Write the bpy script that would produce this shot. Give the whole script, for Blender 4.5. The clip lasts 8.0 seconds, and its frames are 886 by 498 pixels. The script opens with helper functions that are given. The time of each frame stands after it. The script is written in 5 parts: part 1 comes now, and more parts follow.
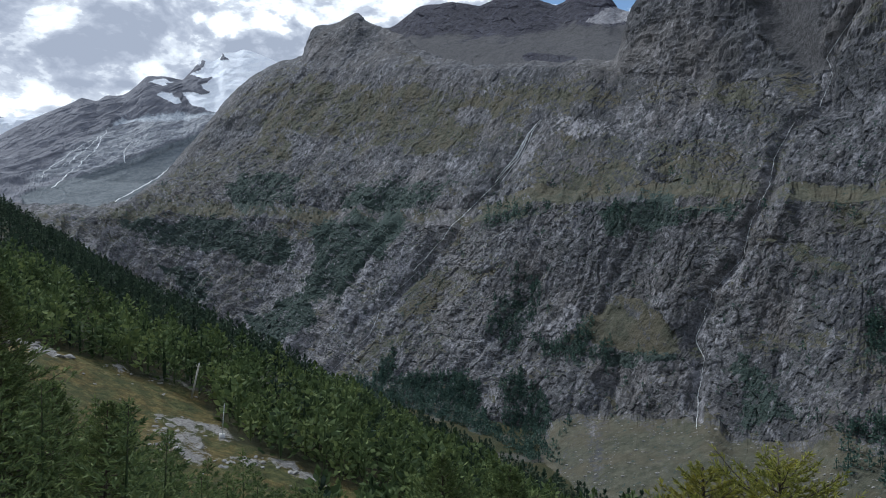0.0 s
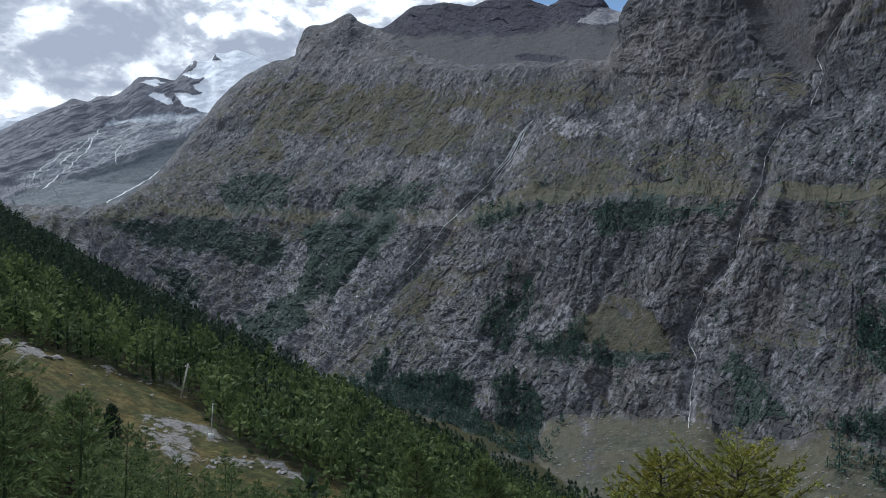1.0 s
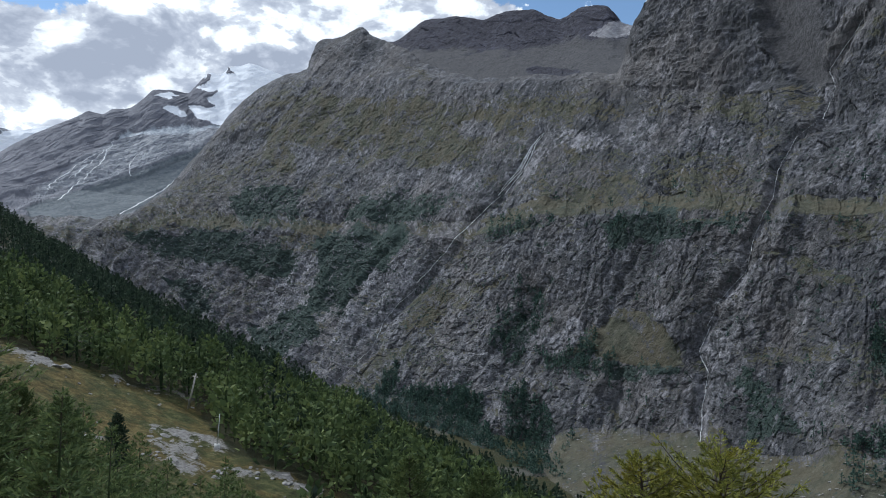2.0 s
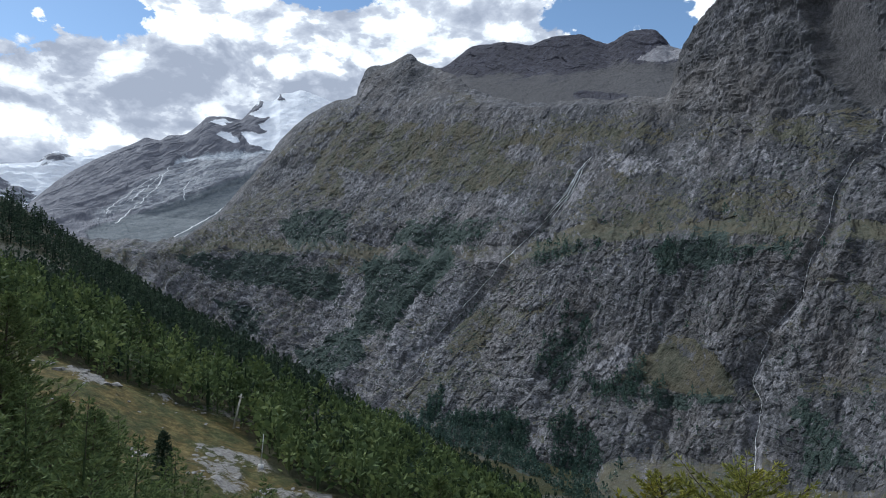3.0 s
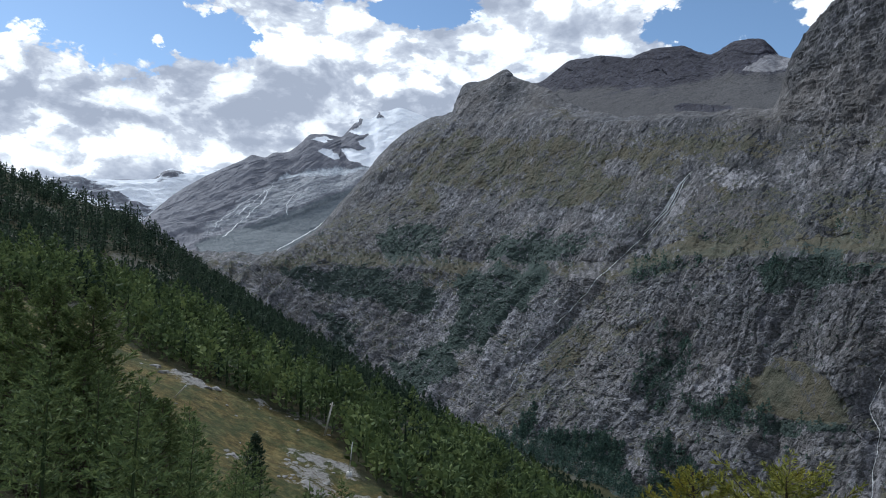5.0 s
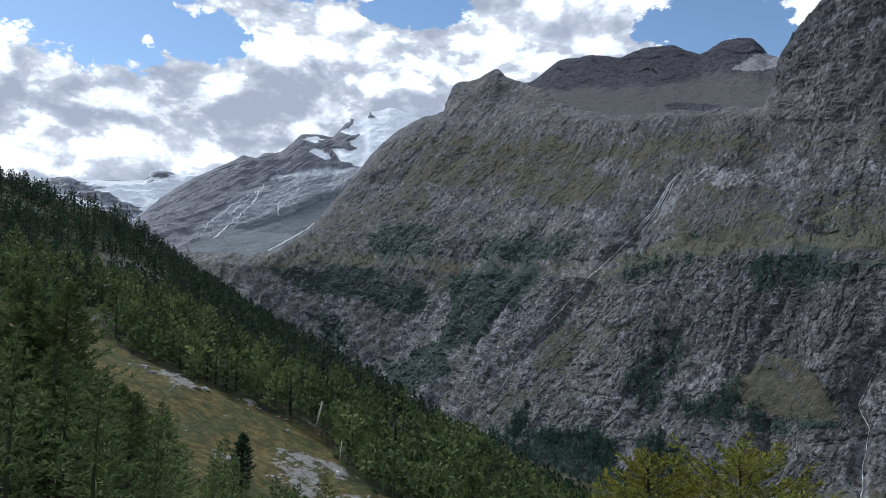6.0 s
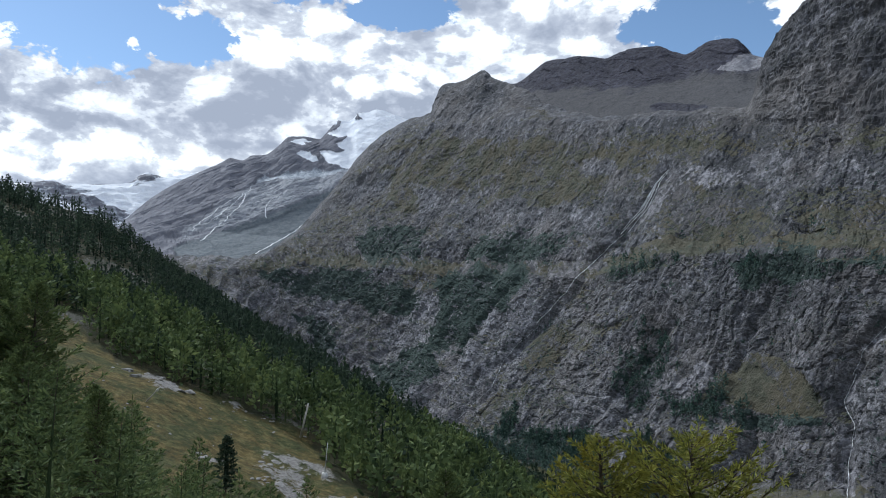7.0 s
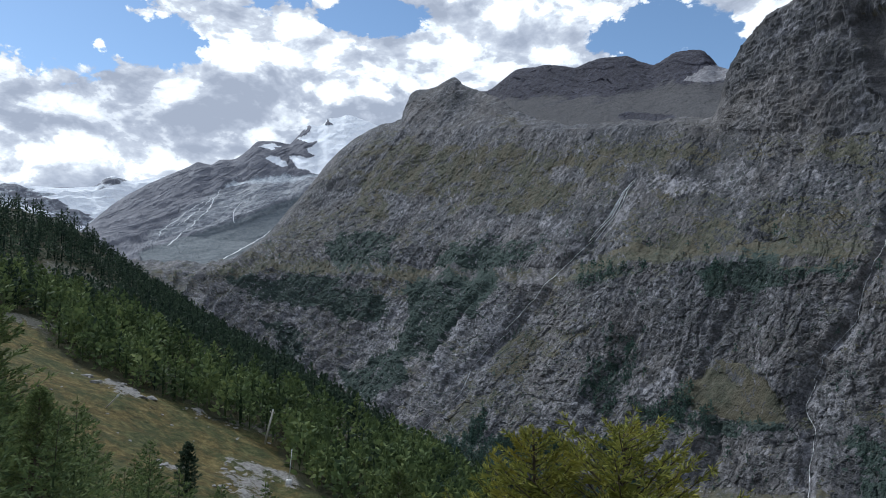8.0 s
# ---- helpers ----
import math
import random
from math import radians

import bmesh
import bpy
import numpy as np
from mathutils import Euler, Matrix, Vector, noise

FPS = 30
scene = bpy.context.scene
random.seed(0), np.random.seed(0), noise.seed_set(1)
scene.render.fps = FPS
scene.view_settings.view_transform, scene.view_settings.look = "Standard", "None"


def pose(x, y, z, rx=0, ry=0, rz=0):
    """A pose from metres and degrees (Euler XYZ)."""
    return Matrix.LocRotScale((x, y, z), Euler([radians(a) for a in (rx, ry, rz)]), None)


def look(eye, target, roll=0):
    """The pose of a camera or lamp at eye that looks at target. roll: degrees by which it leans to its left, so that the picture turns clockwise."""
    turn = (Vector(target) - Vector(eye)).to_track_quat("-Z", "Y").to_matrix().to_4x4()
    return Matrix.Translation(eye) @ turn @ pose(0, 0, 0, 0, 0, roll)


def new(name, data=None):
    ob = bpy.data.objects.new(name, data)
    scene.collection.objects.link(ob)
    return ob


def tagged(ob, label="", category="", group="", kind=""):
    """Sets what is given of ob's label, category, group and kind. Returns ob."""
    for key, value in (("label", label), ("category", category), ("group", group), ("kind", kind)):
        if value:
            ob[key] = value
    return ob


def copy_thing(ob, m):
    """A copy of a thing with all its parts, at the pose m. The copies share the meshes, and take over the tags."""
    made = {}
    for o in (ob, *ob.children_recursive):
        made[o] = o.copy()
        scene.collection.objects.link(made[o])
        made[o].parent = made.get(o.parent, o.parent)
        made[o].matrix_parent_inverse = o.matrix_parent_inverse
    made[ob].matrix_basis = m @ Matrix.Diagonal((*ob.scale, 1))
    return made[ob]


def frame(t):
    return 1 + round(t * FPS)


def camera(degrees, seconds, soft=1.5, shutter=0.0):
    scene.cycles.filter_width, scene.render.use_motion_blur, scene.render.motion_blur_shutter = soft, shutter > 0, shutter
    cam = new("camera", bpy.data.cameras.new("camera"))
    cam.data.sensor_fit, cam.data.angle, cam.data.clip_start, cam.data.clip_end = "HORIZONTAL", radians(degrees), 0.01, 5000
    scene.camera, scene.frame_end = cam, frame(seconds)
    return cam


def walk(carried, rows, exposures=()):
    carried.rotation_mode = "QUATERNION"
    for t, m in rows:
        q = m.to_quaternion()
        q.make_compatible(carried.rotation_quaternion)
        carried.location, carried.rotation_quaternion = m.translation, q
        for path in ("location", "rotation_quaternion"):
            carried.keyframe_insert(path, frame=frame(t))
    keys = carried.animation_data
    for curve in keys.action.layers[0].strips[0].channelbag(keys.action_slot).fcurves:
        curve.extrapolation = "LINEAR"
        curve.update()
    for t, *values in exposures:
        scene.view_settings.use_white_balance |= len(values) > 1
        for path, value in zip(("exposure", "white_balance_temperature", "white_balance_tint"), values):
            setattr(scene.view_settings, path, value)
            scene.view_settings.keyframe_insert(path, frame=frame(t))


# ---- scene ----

# ---- camera: a slow chairlift ride down the slope, turning left and back ----
cam = camera(61.51, 8.0, soft=1.0)
# seconds, x, y, z, yaw, pitch, roll
PATH = [
    (0.0, 0.00, -0.00, 0.00, -0.00, 0.00, 0.00),
    (0.5, 0.57, 0.17, -0.23, -0.32, -0.00, 0.03),
    (1.0, 1.12, 0.42, -0.48, -0.51, 0.04, 0.15),
    (1.5, 1.60, 0.60, -0.72, -0.07, 0.26, 0.02),
    (3.0, 2.90, 1.04, -1.26, 3.90, 2.86, -0.56),
    (3.5, 3.31, 1.14, -1.48, 8.51, 3.20, -1.05),
    (4.0, 3.78, 1.27, -1.69, 11.24, 3.35, -1.59),
    (5.5, 5.16, 1.91, -2.29, 10.99, 4.06, -1.38),
    (6.0, 5.61, 2.14, -2.49, 10.57, 3.92, -1.25),
    (6.5, 6.05, 2.37, -2.68, 10.21, 3.89, -1.12),
    (7.0, 6.48, 2.61, -2.86, 9.71, 4.05, -0.77),
    (7.5, 6.91, 2.84, -3.04, 9.04, 4.15, -0.70),
    (8.0, 7.28, 3.04, -3.25, 7.39, 4.59, -0.93),
]
walk(cam, [(t, pose(x, y, z, 90 + p, r, w)) for t, x, y, z, w, p, r in PATH], exposures=[(0.0, 0.2, 5900, 6), (8.0, 0.2, 5900, 6)])

# ---- light: broken cloud, the sun behind it ----
SUN_AZ, SUN_EL = -62.0, 46.0
scene.view_settings.exposure = 0.0


class Nodes:
    """Short hand for node trees."""

    def __init__(self, tree):
        self.tree = tree
        tree.nodes.clear()

    def add(self, kind, **props):
        n = self.tree.nodes.new(kind)
        for k, v in props.items():
            setattr(n, k, v)
        return n

    def put(self, socket, value):
        if hasattr(value, "is_output"):
            self.tree.links.new(value, socket)
        else:
            socket.default_value = value

    def math(self, op, a, b=0.0, c=0.0, clamp=False):
        n = self.add("ShaderNodeMath", operation=op, use_clamp=clamp)
        for s, v in zip(n.inputs, (a, b, c)):
            self.put(s, v)
        return n.outputs[0]

    def vec(self, op, a, b=(0, 0, 0)):
        n = self.add("ShaderNodeVectorMath", operation=op)
        self.put(n.inputs[0], a)
        self.put(n.inputs[1], b)
        return n.outputs[1] if op in ("LENGTH", "DOT_PRODUCT") else n.outputs[0]

    def noise(self, vector, scale, detail=4.0, rough=0.55, distort=0.0):
        n = self.add("ShaderNodeTexNoise")
        self.put(n.inputs["Vector"], vector)
        n.inputs["Scale"].default_value, n.inputs["Detail"].default_value = scale, detail
        n.inputs["Roughness"].default_value, n.inputs["Distortion"].default_value = rough, distort
        return n.outputs[0]

    def ramp(self, fac, stops, mode="LINEAR"):
        n = self.add("ShaderNodeValToRGB")
        n.color_ramp.interpolation = mode
        el = n.color_ramp.elements
        while len(el) < len(stops):
            el.new(0.5)
        for e, (p, c) in zip(el, stops):
            e.position = p
            e.color = (*c, 1) if isinstance(c, tuple) else (c, c, c, 1)
        self.put(n.inputs[0], fac)
        return n.outputs[0]

    def mix(self, fac, a, b, blend="MIX"):
        n = self.add("ShaderNodeMix", data_type="RGBA", blend_type=blend)
        for i, v in ((0, fac), (6, a), (7, b)):
            if isinstance(v, tuple):
                v = (*v, 1.0)
            self.put(n.inputs[i], v)
        return n.outputs[2]

    def add_noise_colour(self, vector, scale):
        n = self.add("ShaderNodeTexNoise")
        self.put(n.inputs["Vector"], vector)
        n.inputs["Scale"].default_value, n.inputs["Detail"].default_value = scale, 3.0
        return n.outputs[1]

    def step(self, a, b, x):
        n = self.add("ShaderNodeMapRange", interpolation_type="SMOOTHSTEP")
        self.put(n.inputs[0], x)
        n.inputs[1].default_value, n.inputs[2].default_value = a, b
        return n.outputs[0]


world = bpy.data.worlds.new("sky")
scene.world = world
world.use_nodes = True
w = Nodes(world.node_tree)
way = w.add("ShaderNodeTexCoord").outputs["Generated"]
sep = w.add("ShaderNodeSeparateXYZ")
w.put(sep.inputs[0], way)
az = w.math("MULTIPLY", w.math("ARCTAN2", sep.outputs[0], sep.outputs[1]), 57.2958)
el = w.math("MULTIPLY", w.math("ARCSINE", sep.outputs[2]), 57.2958)
flat = w.vec("MULTIPLY", way, (1.0, 1.0, 1.7))


def puffs(vector):
    """Rounded heads of cloud, heaped in several sizes."""
    warp = w.vec("ADD", vector, w.vec("MULTIPLY", w.add_noise_colour(vector, 6.0), (0.10, 0.10, 0.10)))
    n = w.add("ShaderNodeTexVoronoi", feature="SMOOTH_F1")
    w.put(n.inputs["Vector"], warp)
    n.inputs["Scale"].default_value, n.inputs["Detail"].default_value = 12.0, 5.0
    n.inputs["Roughness"].default_value, n.inputs["Smoothness"].default_value = 0.55, 0.35
    heads = w.math("SUBTRACT", 0.78, n.outputs["Distance"])
    return w.math("MULTIPLY_ADD", heads, 0.55, w.math("MULTIPLY", w.noise(vector, 11.0, 10.0, 0.6, 0.2), 0.62))


billow = puffs(flat)
above = puffs(w.vec("ADD", flat, (-0.010, 0.0, 0.035)))
masses = w.noise(flat, 3.4, 4.0, 0.5, 0.3)


def blob_field(blobs):
    """The largest of several soft ovals: (direction, height, half width, half height), in degrees."""
    out = -3.0
    for a, e, ra, re in blobs:
        da = w.math("MULTIPLY", w.math("SUBTRACT", az, a), 1.0 / ra)
        de = w.math("MULTIPLY", w.math("SUBTRACT", el, e), 1.0 / re)
        d = w.math("SQRT", w.math("ADD", w.math("MULTIPLY", da, da), w.math("MULTIPLY", de, de)))
        out = w.math("MAXIMUM", out, w.math("SUBTRACT", 1.0, d))
    return out


# holes of blue between the clouds, grey cloud bases, bright heads
BLUE = [(-37, 19.2, 6.5, 2.9), (-30.5, 18.6, 3.6, 1.6), (-44, 21, 8, 3.6), (-13.5, 21.7, 3.4, 1.1), (8.5, 20.2, 3.8, 2.0), (12.6, 18.8, 2.6, 1.9), (-22, 25, 9, 2.5),
        (30, 34, 18, 8), (70, 30, 20, 9), (-80, 28, 18, 8), (130, 35, 30, 12), (-140, 40, 26, 12)]
GREY = [(-27, 13.0, 7.0, 2.4), (-36, 12.6, 6, 1.8), (-20, 14.4, 5.5, 2.6), (-10, 15.2, 5.5, 3.0), (-5, 17.8, 6, 1.6), (-44, 12, 6, 1.8), (3, 18.8, 3, 1.2), (-15.0, 13.4, 7.0, 3.0), (-24, 11.6, 7, 1.2),
        (-33, 15.6, 2.5, 1.2), (-40, 14.6, 3, 1.2), (-16.5, 15.0, 5.0, 2.4)]
HEADS = [(-38, 16.6, 4.5, 1.3), (-29, 16.8, 3, 1.0), (-24, 18.4, 4, 1.5), (-12.8, 17.0, 2.4, 1.0), (-2, 20.6, 5, 1.4), (-31, 9.9, 8, 1.2), (-18, 19.8, 4, 1.6), (-22, 10.4, 4, 1.0), (-42, 9.4, 6, 1.3)]
wave = w.math("MAXIMUM", w.math("SUBTRACT", billow, 0.33), -0.2)
wisp = w.math("SUBTRACT", w.noise(flat, 24.0, 8.0, 0.62, 0.3), 0.5)
relief = w.math("SUBTRACT", billow, above)
hole = w.step(0.15, 0.5, w.math("MULTIPLY_ADD", wave, -4.8, w.math("MULTIPLY_ADD", blob_field(BLUE), 2.1, w.math("MULTIPLY", wisp, -3.4))))
shade = w.math("MULTIPLY", w.math("MAXIMUM", blob_field(GREY), -0.4), 0.30)
lift = w.math("MULTIPLY", w.math("MAXIMUM", blob_field(HEADS), -0.4), 0.24)
tone = w.math("MULTIPLY_ADD", relief, 3.2, w.math("MULTIPLY_ADD", wave, 1.9, w.math("MULTIPLY_ADD", w.math("SUBTRACT", masses, 0.5), 0.5, 0.72)))
tone = w.math("MULTIPLY_ADD", wisp, 0.6, tone)
tone = w.math("MULTIPLY_ADD", w.step(0.012, 0.05, relief), 0.2, w.math("SUBTRACT", tone, 0.08))
tone = w.math("MULTIPLY_ADD", w.math("ADD", w.math("SUBTRACT", tone, shade), lift), 0.66, 0.335, clamp=True)
cloud = w.ramp(tone, [(0.0, (0.37, 0.395, 0.47)), (0.27, (0.47, 0.492, 0.565)), (0.46, (0.56, 0.578, 0.64)), (0.635, (0.69, 0.705, 0.755)), (0.80, (0.83, 0.845, 0.885)), (0.95, (0.98, 0.99, 1.02))])
sky = w.add("ShaderNodeTexSky", sky_type="NISHITA", sun_disc=False, sun_elevation=radians(SUN_EL), sun_rotation=radians(SUN_AZ), altitude=2000)
blue = w.vec("MULTIPLY", sky.outputs[0], (0.120, 0.120, 0.116))
back = w.add("ShaderNodeBackground")
w.put(back.inputs[0], w.mix(hole, cloud, blue))
back.inputs[1].default_value = 1.0
w.put(w.add("ShaderNodeOutputWorld").inputs[0], back.outputs[0])

sun = new("sun", bpy.data.lights.new("sun", "SUN"))
sun.data.energy, sun.data.angle, sun.data.color = 2.3, radians(8), (1.0, 0.97, 0.93)
a, e = radians(SUN_AZ), radians(SUN_EL)
sun.matrix_world = look((3000 * math.sin(a) * math.cos(e), 3000 * math.cos(a) * math.cos(e), 3000 * math.sin(e)), (0, 0, 0))

# ---- numbers of the land ----
# Directions are degrees to the right of north (y), seen from the top of the ride at (0, 0, 0).


def curve(az, table):
    """A smooth line through rows of (direction, value)."""
    t = np.array(table, float)
    a, v = t[:, 0], t[:, 1]
    az = np.clip(az, a[0], a[-1])
    slope = np.gradient(v, a)
    # no overshoot: limited slopes
    dv = np.diff(v) / np.diff(a)
    for i in range(1, len(a) - 1):
        if dv[i - 1] * dv[i] <= 0:
            slope[i] = 0
        else:
            slope[i] = np.sign(dv[i]) * min(abs(slope[i]), 3 * abs(dv[i]), 3 * abs(dv[i - 1]))
    k = np.clip(np.searchsorted(a, az) - 1, 0, len(a) - 2)
    h = a[k + 1] - a[k]
    u = (az - a[k]) / h
    return ((1 + 2 * u) * (1 - u) ** 2 * v[k] + u * (1 - u) ** 2 * h * slope[k]
            + u * u * (3 - 2 * u) * v[k + 1] + u * u * (u - 1) * h * slope[k + 1])


def smooth(a, b, x):
    u = np.clip((np.asarray(x, float) - a) / (b - a), 0, 1)
    return u * u * (3 - 2 * u)


PERM = np.random.RandomState(7).permutation(256)
PERM = np.concatenate([PERM, PERM, PERM])
GRAD = np.random.RandomState(8).normal(size=(256, 3))
GRAD /= np.linalg.norm(GRAD, axis=1)[:, None]


def perlin(x, y, z):
    x, y, z = np.broadcast_arrays(x, y, z)
    xi, yi, zi = np.floor(x).astype(int), np.floor(y).astype(int), np.floor(z).astype(int)
    xf, yf, zf = x - xi, y - yi, z - zi
    xi, yi, zi = xi & 255, yi & 255, zi & 255
    u, v, w = (f * f * f * (f * (f * 6 - 15) + 10) for f in (xf, yf, zf))
    out = 0
    for i in (0, 1):
        wx = u if i else 1 - u
        for j in (0, 1):
            wy = v if j else 1 - v
            for k in (0, 1):
                wz = w if k else 1 - w
                g = GRAD[PERM[PERM[PERM[xi + i] + yi + j] + zi + k] & 255]
                out = out + wx * wy * wz * (g[..., 0] * (xf - i) + g[..., 1] * (yf - j) + g[..., 2] * (zf - k))
    return out * 1.5


def fbm(x, y, z, octaves=4, gain=0.5):
    out, amp = 0, 1.0
    for o in range(octaves):
        out = out + amp * perlin(x * 2 ** o + 13.7 * o, y * 2 ** o + 5.1 * o, z * 2 ** o + 9.3 * o)
        amp *= gain
    return out


def ridged(x, y, z, octaves=4, gain=0.5):
    out, amp = 0, 1.0
    for o in range(octaves):
        out = out + amp * (1 - 2 * np.abs(perlin(x * 2 ** o + 3.7 * o, y * 2 ** o + 8.1 * o, z * 2 ** o + 1.3 * o)))
        amp *= gain
    return out


# the near hillside: its edge as seen from the ride (direction, distance) and (direction, steepness with trees on it)
EDGE_R = [(-60, 760), (-42, 760), (-30, 800), (-20, 780), (-12, 600), (-3.6, 480), (2.9, 400), (7.2, 340),
          (11.8, 300), (16.7, 260), (25, 225), (35, 205), (60, 200)]
EDGE_E = [(-60, 0.25), (-42.2, 0.151), (-38.8, 0.127), (-35.9, 0.114), (-33.3, 0.1), (-30.5, 0.06), (-27.3, 0.025),
          (-23.9, -0.02), (-20.2, -0.063), (-16.3, -0.109), (-12.2, -0.148), (-9.6, -0.164), (-3.6, -0.208),
          (2.9, -0.257), (7.2, -0.297), (11.8, -0.319), (16.7, -0.334), (25, -0.36), (35, -0.38), (60, -0.42)]


def slope_plane(x, y):
    near = np.where(y < 130, y, 130) - 6 * np.exp(-((y - 130) / 30.0) ** 2)
    return -4.5 - 0.35 * x - 0.42 * near - 0.067 * y


def hill_height(x, y, fine=True):
    """The near hillside's ground."""
    x, y = np.asarray(x, float), np.asarray(y, float)
    az, r = np.degrees(np.arctan2(x, y)), np.hypot(x, y)
    re = curve(az, EDGE_R)
    ze = curve(az, EDGE_E) * re - 12.0
    a = np.radians(np.clip(az, -60, 60))
    seen = smooth(95, 60, np.abs(az))
    u = r / re
    z = slope_plane(x, y) + seen * (ze - slope_plane(re * np.sin(a), re * np.cos(a))) * smooth(0.45, 1.0, u) * np.minimum(u, 1) ** 1
    over = np.maximum(r - re, 0)
    z = np.where(seen > 0, z * 1.0, z)
    flat = slope_plane(re * np.sin(a), re * np.cos(a))
    past = ze - 0.85 * over * smooth(-10, 60, over) - 0.2 * over
    z = np.where((r > re) & (seen > 0), seen * past + (1 - seen) * z, z)
    z = np.maximum(z, -232.0)
    if fine:
        z = z + 3.0 * fbm(x / 70, y / 70, 0.3, 3) * smooth(20, 90, r) + 0.5 * fbm(x / 9, y / 9, 4.3, 3) * smooth(6, 20, r)
    return z


# the valley side across: (direction, distance) and (direction, steepness or height) of its main lines
FLOOR_R = [(-34, 2500), (-28, 2300), (-24, 2050), (-16, 1600), (-10, 1300), (0, 1020), (12, 690), (20, 600), (30, 540), (50, 520), (95, 500)]
FLOOR_Z = [(-34, 20), (-28, 20), (-24, -80), (-16, -205), (-10, -235), (0, -245), (12, -228), (20, -224), (30, -222), (95, -220)]
FOOT_R = [(-34, 2540), (-24, 2090), (-16, 1660), (-10, 1360), (0, 1090), (6, 970), (9.3, 920), (13.5, 880), (17.5, 840),
          (19.5, 830), (21.4, 800), (25, 770), (28, 740), (31, 720), (50, 700), (95, 680)]
FOOT_E = [(-34, 0.02), (-28, 0.02), (-24, -0.025), (-16, -0.105), (-10, -0.155), (0, -0.2), (6, -0.255), (9.3, -0.224), (13.5, -0.217),
          (17.5, -0.22), (19.5, -0.21), (21.4, -0.233), (25, -0.24), (28, -0.221), (31, -0.234), (95, -0.23)]
BENCH_R = [(-34, 2750), (-24, 2300), (-16, 1900), (-8, 1550), (0, 1250), (8, 1080), (16, 960), (24, 880), (32, 830), (50, 800), (95, 800)]
BENCH_E = [(-34, 0.03), (-28, 0.034), (-24, 0.034), (-20.2, 0.043), (-14.2, 0.038), (-6.2, 0.031), (-1.5, 0.031), (3.7, 0.042), (7.6, 0.061),
           (12.7, 0.056), (19.5, 0.065), (25.1, 0.056), (30.8, 0.059), (95, 0.06)]
CREST_E = [(-34, 0.045), (-28.5, 0.047), (-24.1, 0.053), (-20.8, 0.089), (-19.2, 0.121), (-17.5, 0.16), (-15.8, 0.2), (-13.7, 0.232),
           (-12.4, 0.245), (-10.9, 0.252), (-10.5, 0.258), (-10.2, 0.280), (-9.8, 0.293), (-8, 0.300), (-7.2, 0.308), (-6.6, 0.313), (-6.1, 0.306), (-4.6, 0.297), (-4.1, 0.294), (-2, 0.272),
           (0, 0.254), (2.4, 0.245), (8.4, 0.246), (12.6, 0.246), (13.2, 0.256), (13.7, 0.290), (14.3, 0.318), (15.7, 0.350), (18.4, 0.385),
           (24, 0.43), (32, 0.47), (95, 0.47)]
# the foot of the upper rocks: the shelf's edge, the buttress, the right-hand wall
SHOULDER_E = [(-34, 0.04), (-24, 0.045), (-17, 0.13), (-13, 0.2), (-10.4, 0.237), (-3.6, 0.24), (5.1, 0.238), (9.4, 0.236), (13.4, 0.231), (17.6, 0.221), (22.6, 0.207), (24.8, 0.215), (27.3, 0.228), (30.9, 0.252), (95, 0.25)]
# far off: the glacier mountain, the snow ridge behind it, the dark peaks above the shelf
GLACIER_E = [(-40, 0.03), (-35.0, 0.056), (-32.7, 0.098), (-31.5, 0.119), (-29.8, 0.142), (-27.8, 0.163), (-26.4, 0.176), (-25.8, 0.182), (-25.0, 0.18), (-24.4, 0.186), (-23.3, 0.189), (-22.3, 0.203), (-21.6, 0.215), (-20.4, 0.217), (-19.3, 0.215), (-19.0, 0.22), (-18.3, 0.235), (-17.7, 0.243), (-17.2, 0.241), (-16.7, 0.246), (-16.4, 0.252), (-15.7, 0.254), (-14.9, 0.259), (-13.9, 0.254), (-12.6, 0.246), (-10.6, 0.238), (-8.4, 0.227), (-7, 0.21)]
SNOW_E = [(-60, 0.13), (-42.1, 0.125), (-40.2, 0.13), (-38.6, 0.135), (-37.6, 0.139), (-37.1, 0.136), (-35.6, 0.137), (-34.2, 0.139), (-32.7, 0.143), (-32.1, 0.152), (-31.5, 0.157), (-30.4, 0.152), (-29.4, 0.156), (-28.0, 0.162), (-25.6, 0.168), (-20, 0.15)]
PEAK_E = [(-7.6, 0.286), (-6.1, 0.298), (-4.3, 0.296), (-3.0, 0.309), (-1.9, 0.324), (-0.2, 0.329), (1.1, 0.331), (2.8, 0.326), (3.6, 0.331), (4.8, 0.337), (6.5, 0.338), (7.9, 0.328), (8.7, 0.324), (9.6, 0.332), (10.4, 0.339), (11.6, 0.339), (12.5, 0.332), (13.0, 0.319), (14.4, 0.307), (18, 0.29), (24, 0.27)]


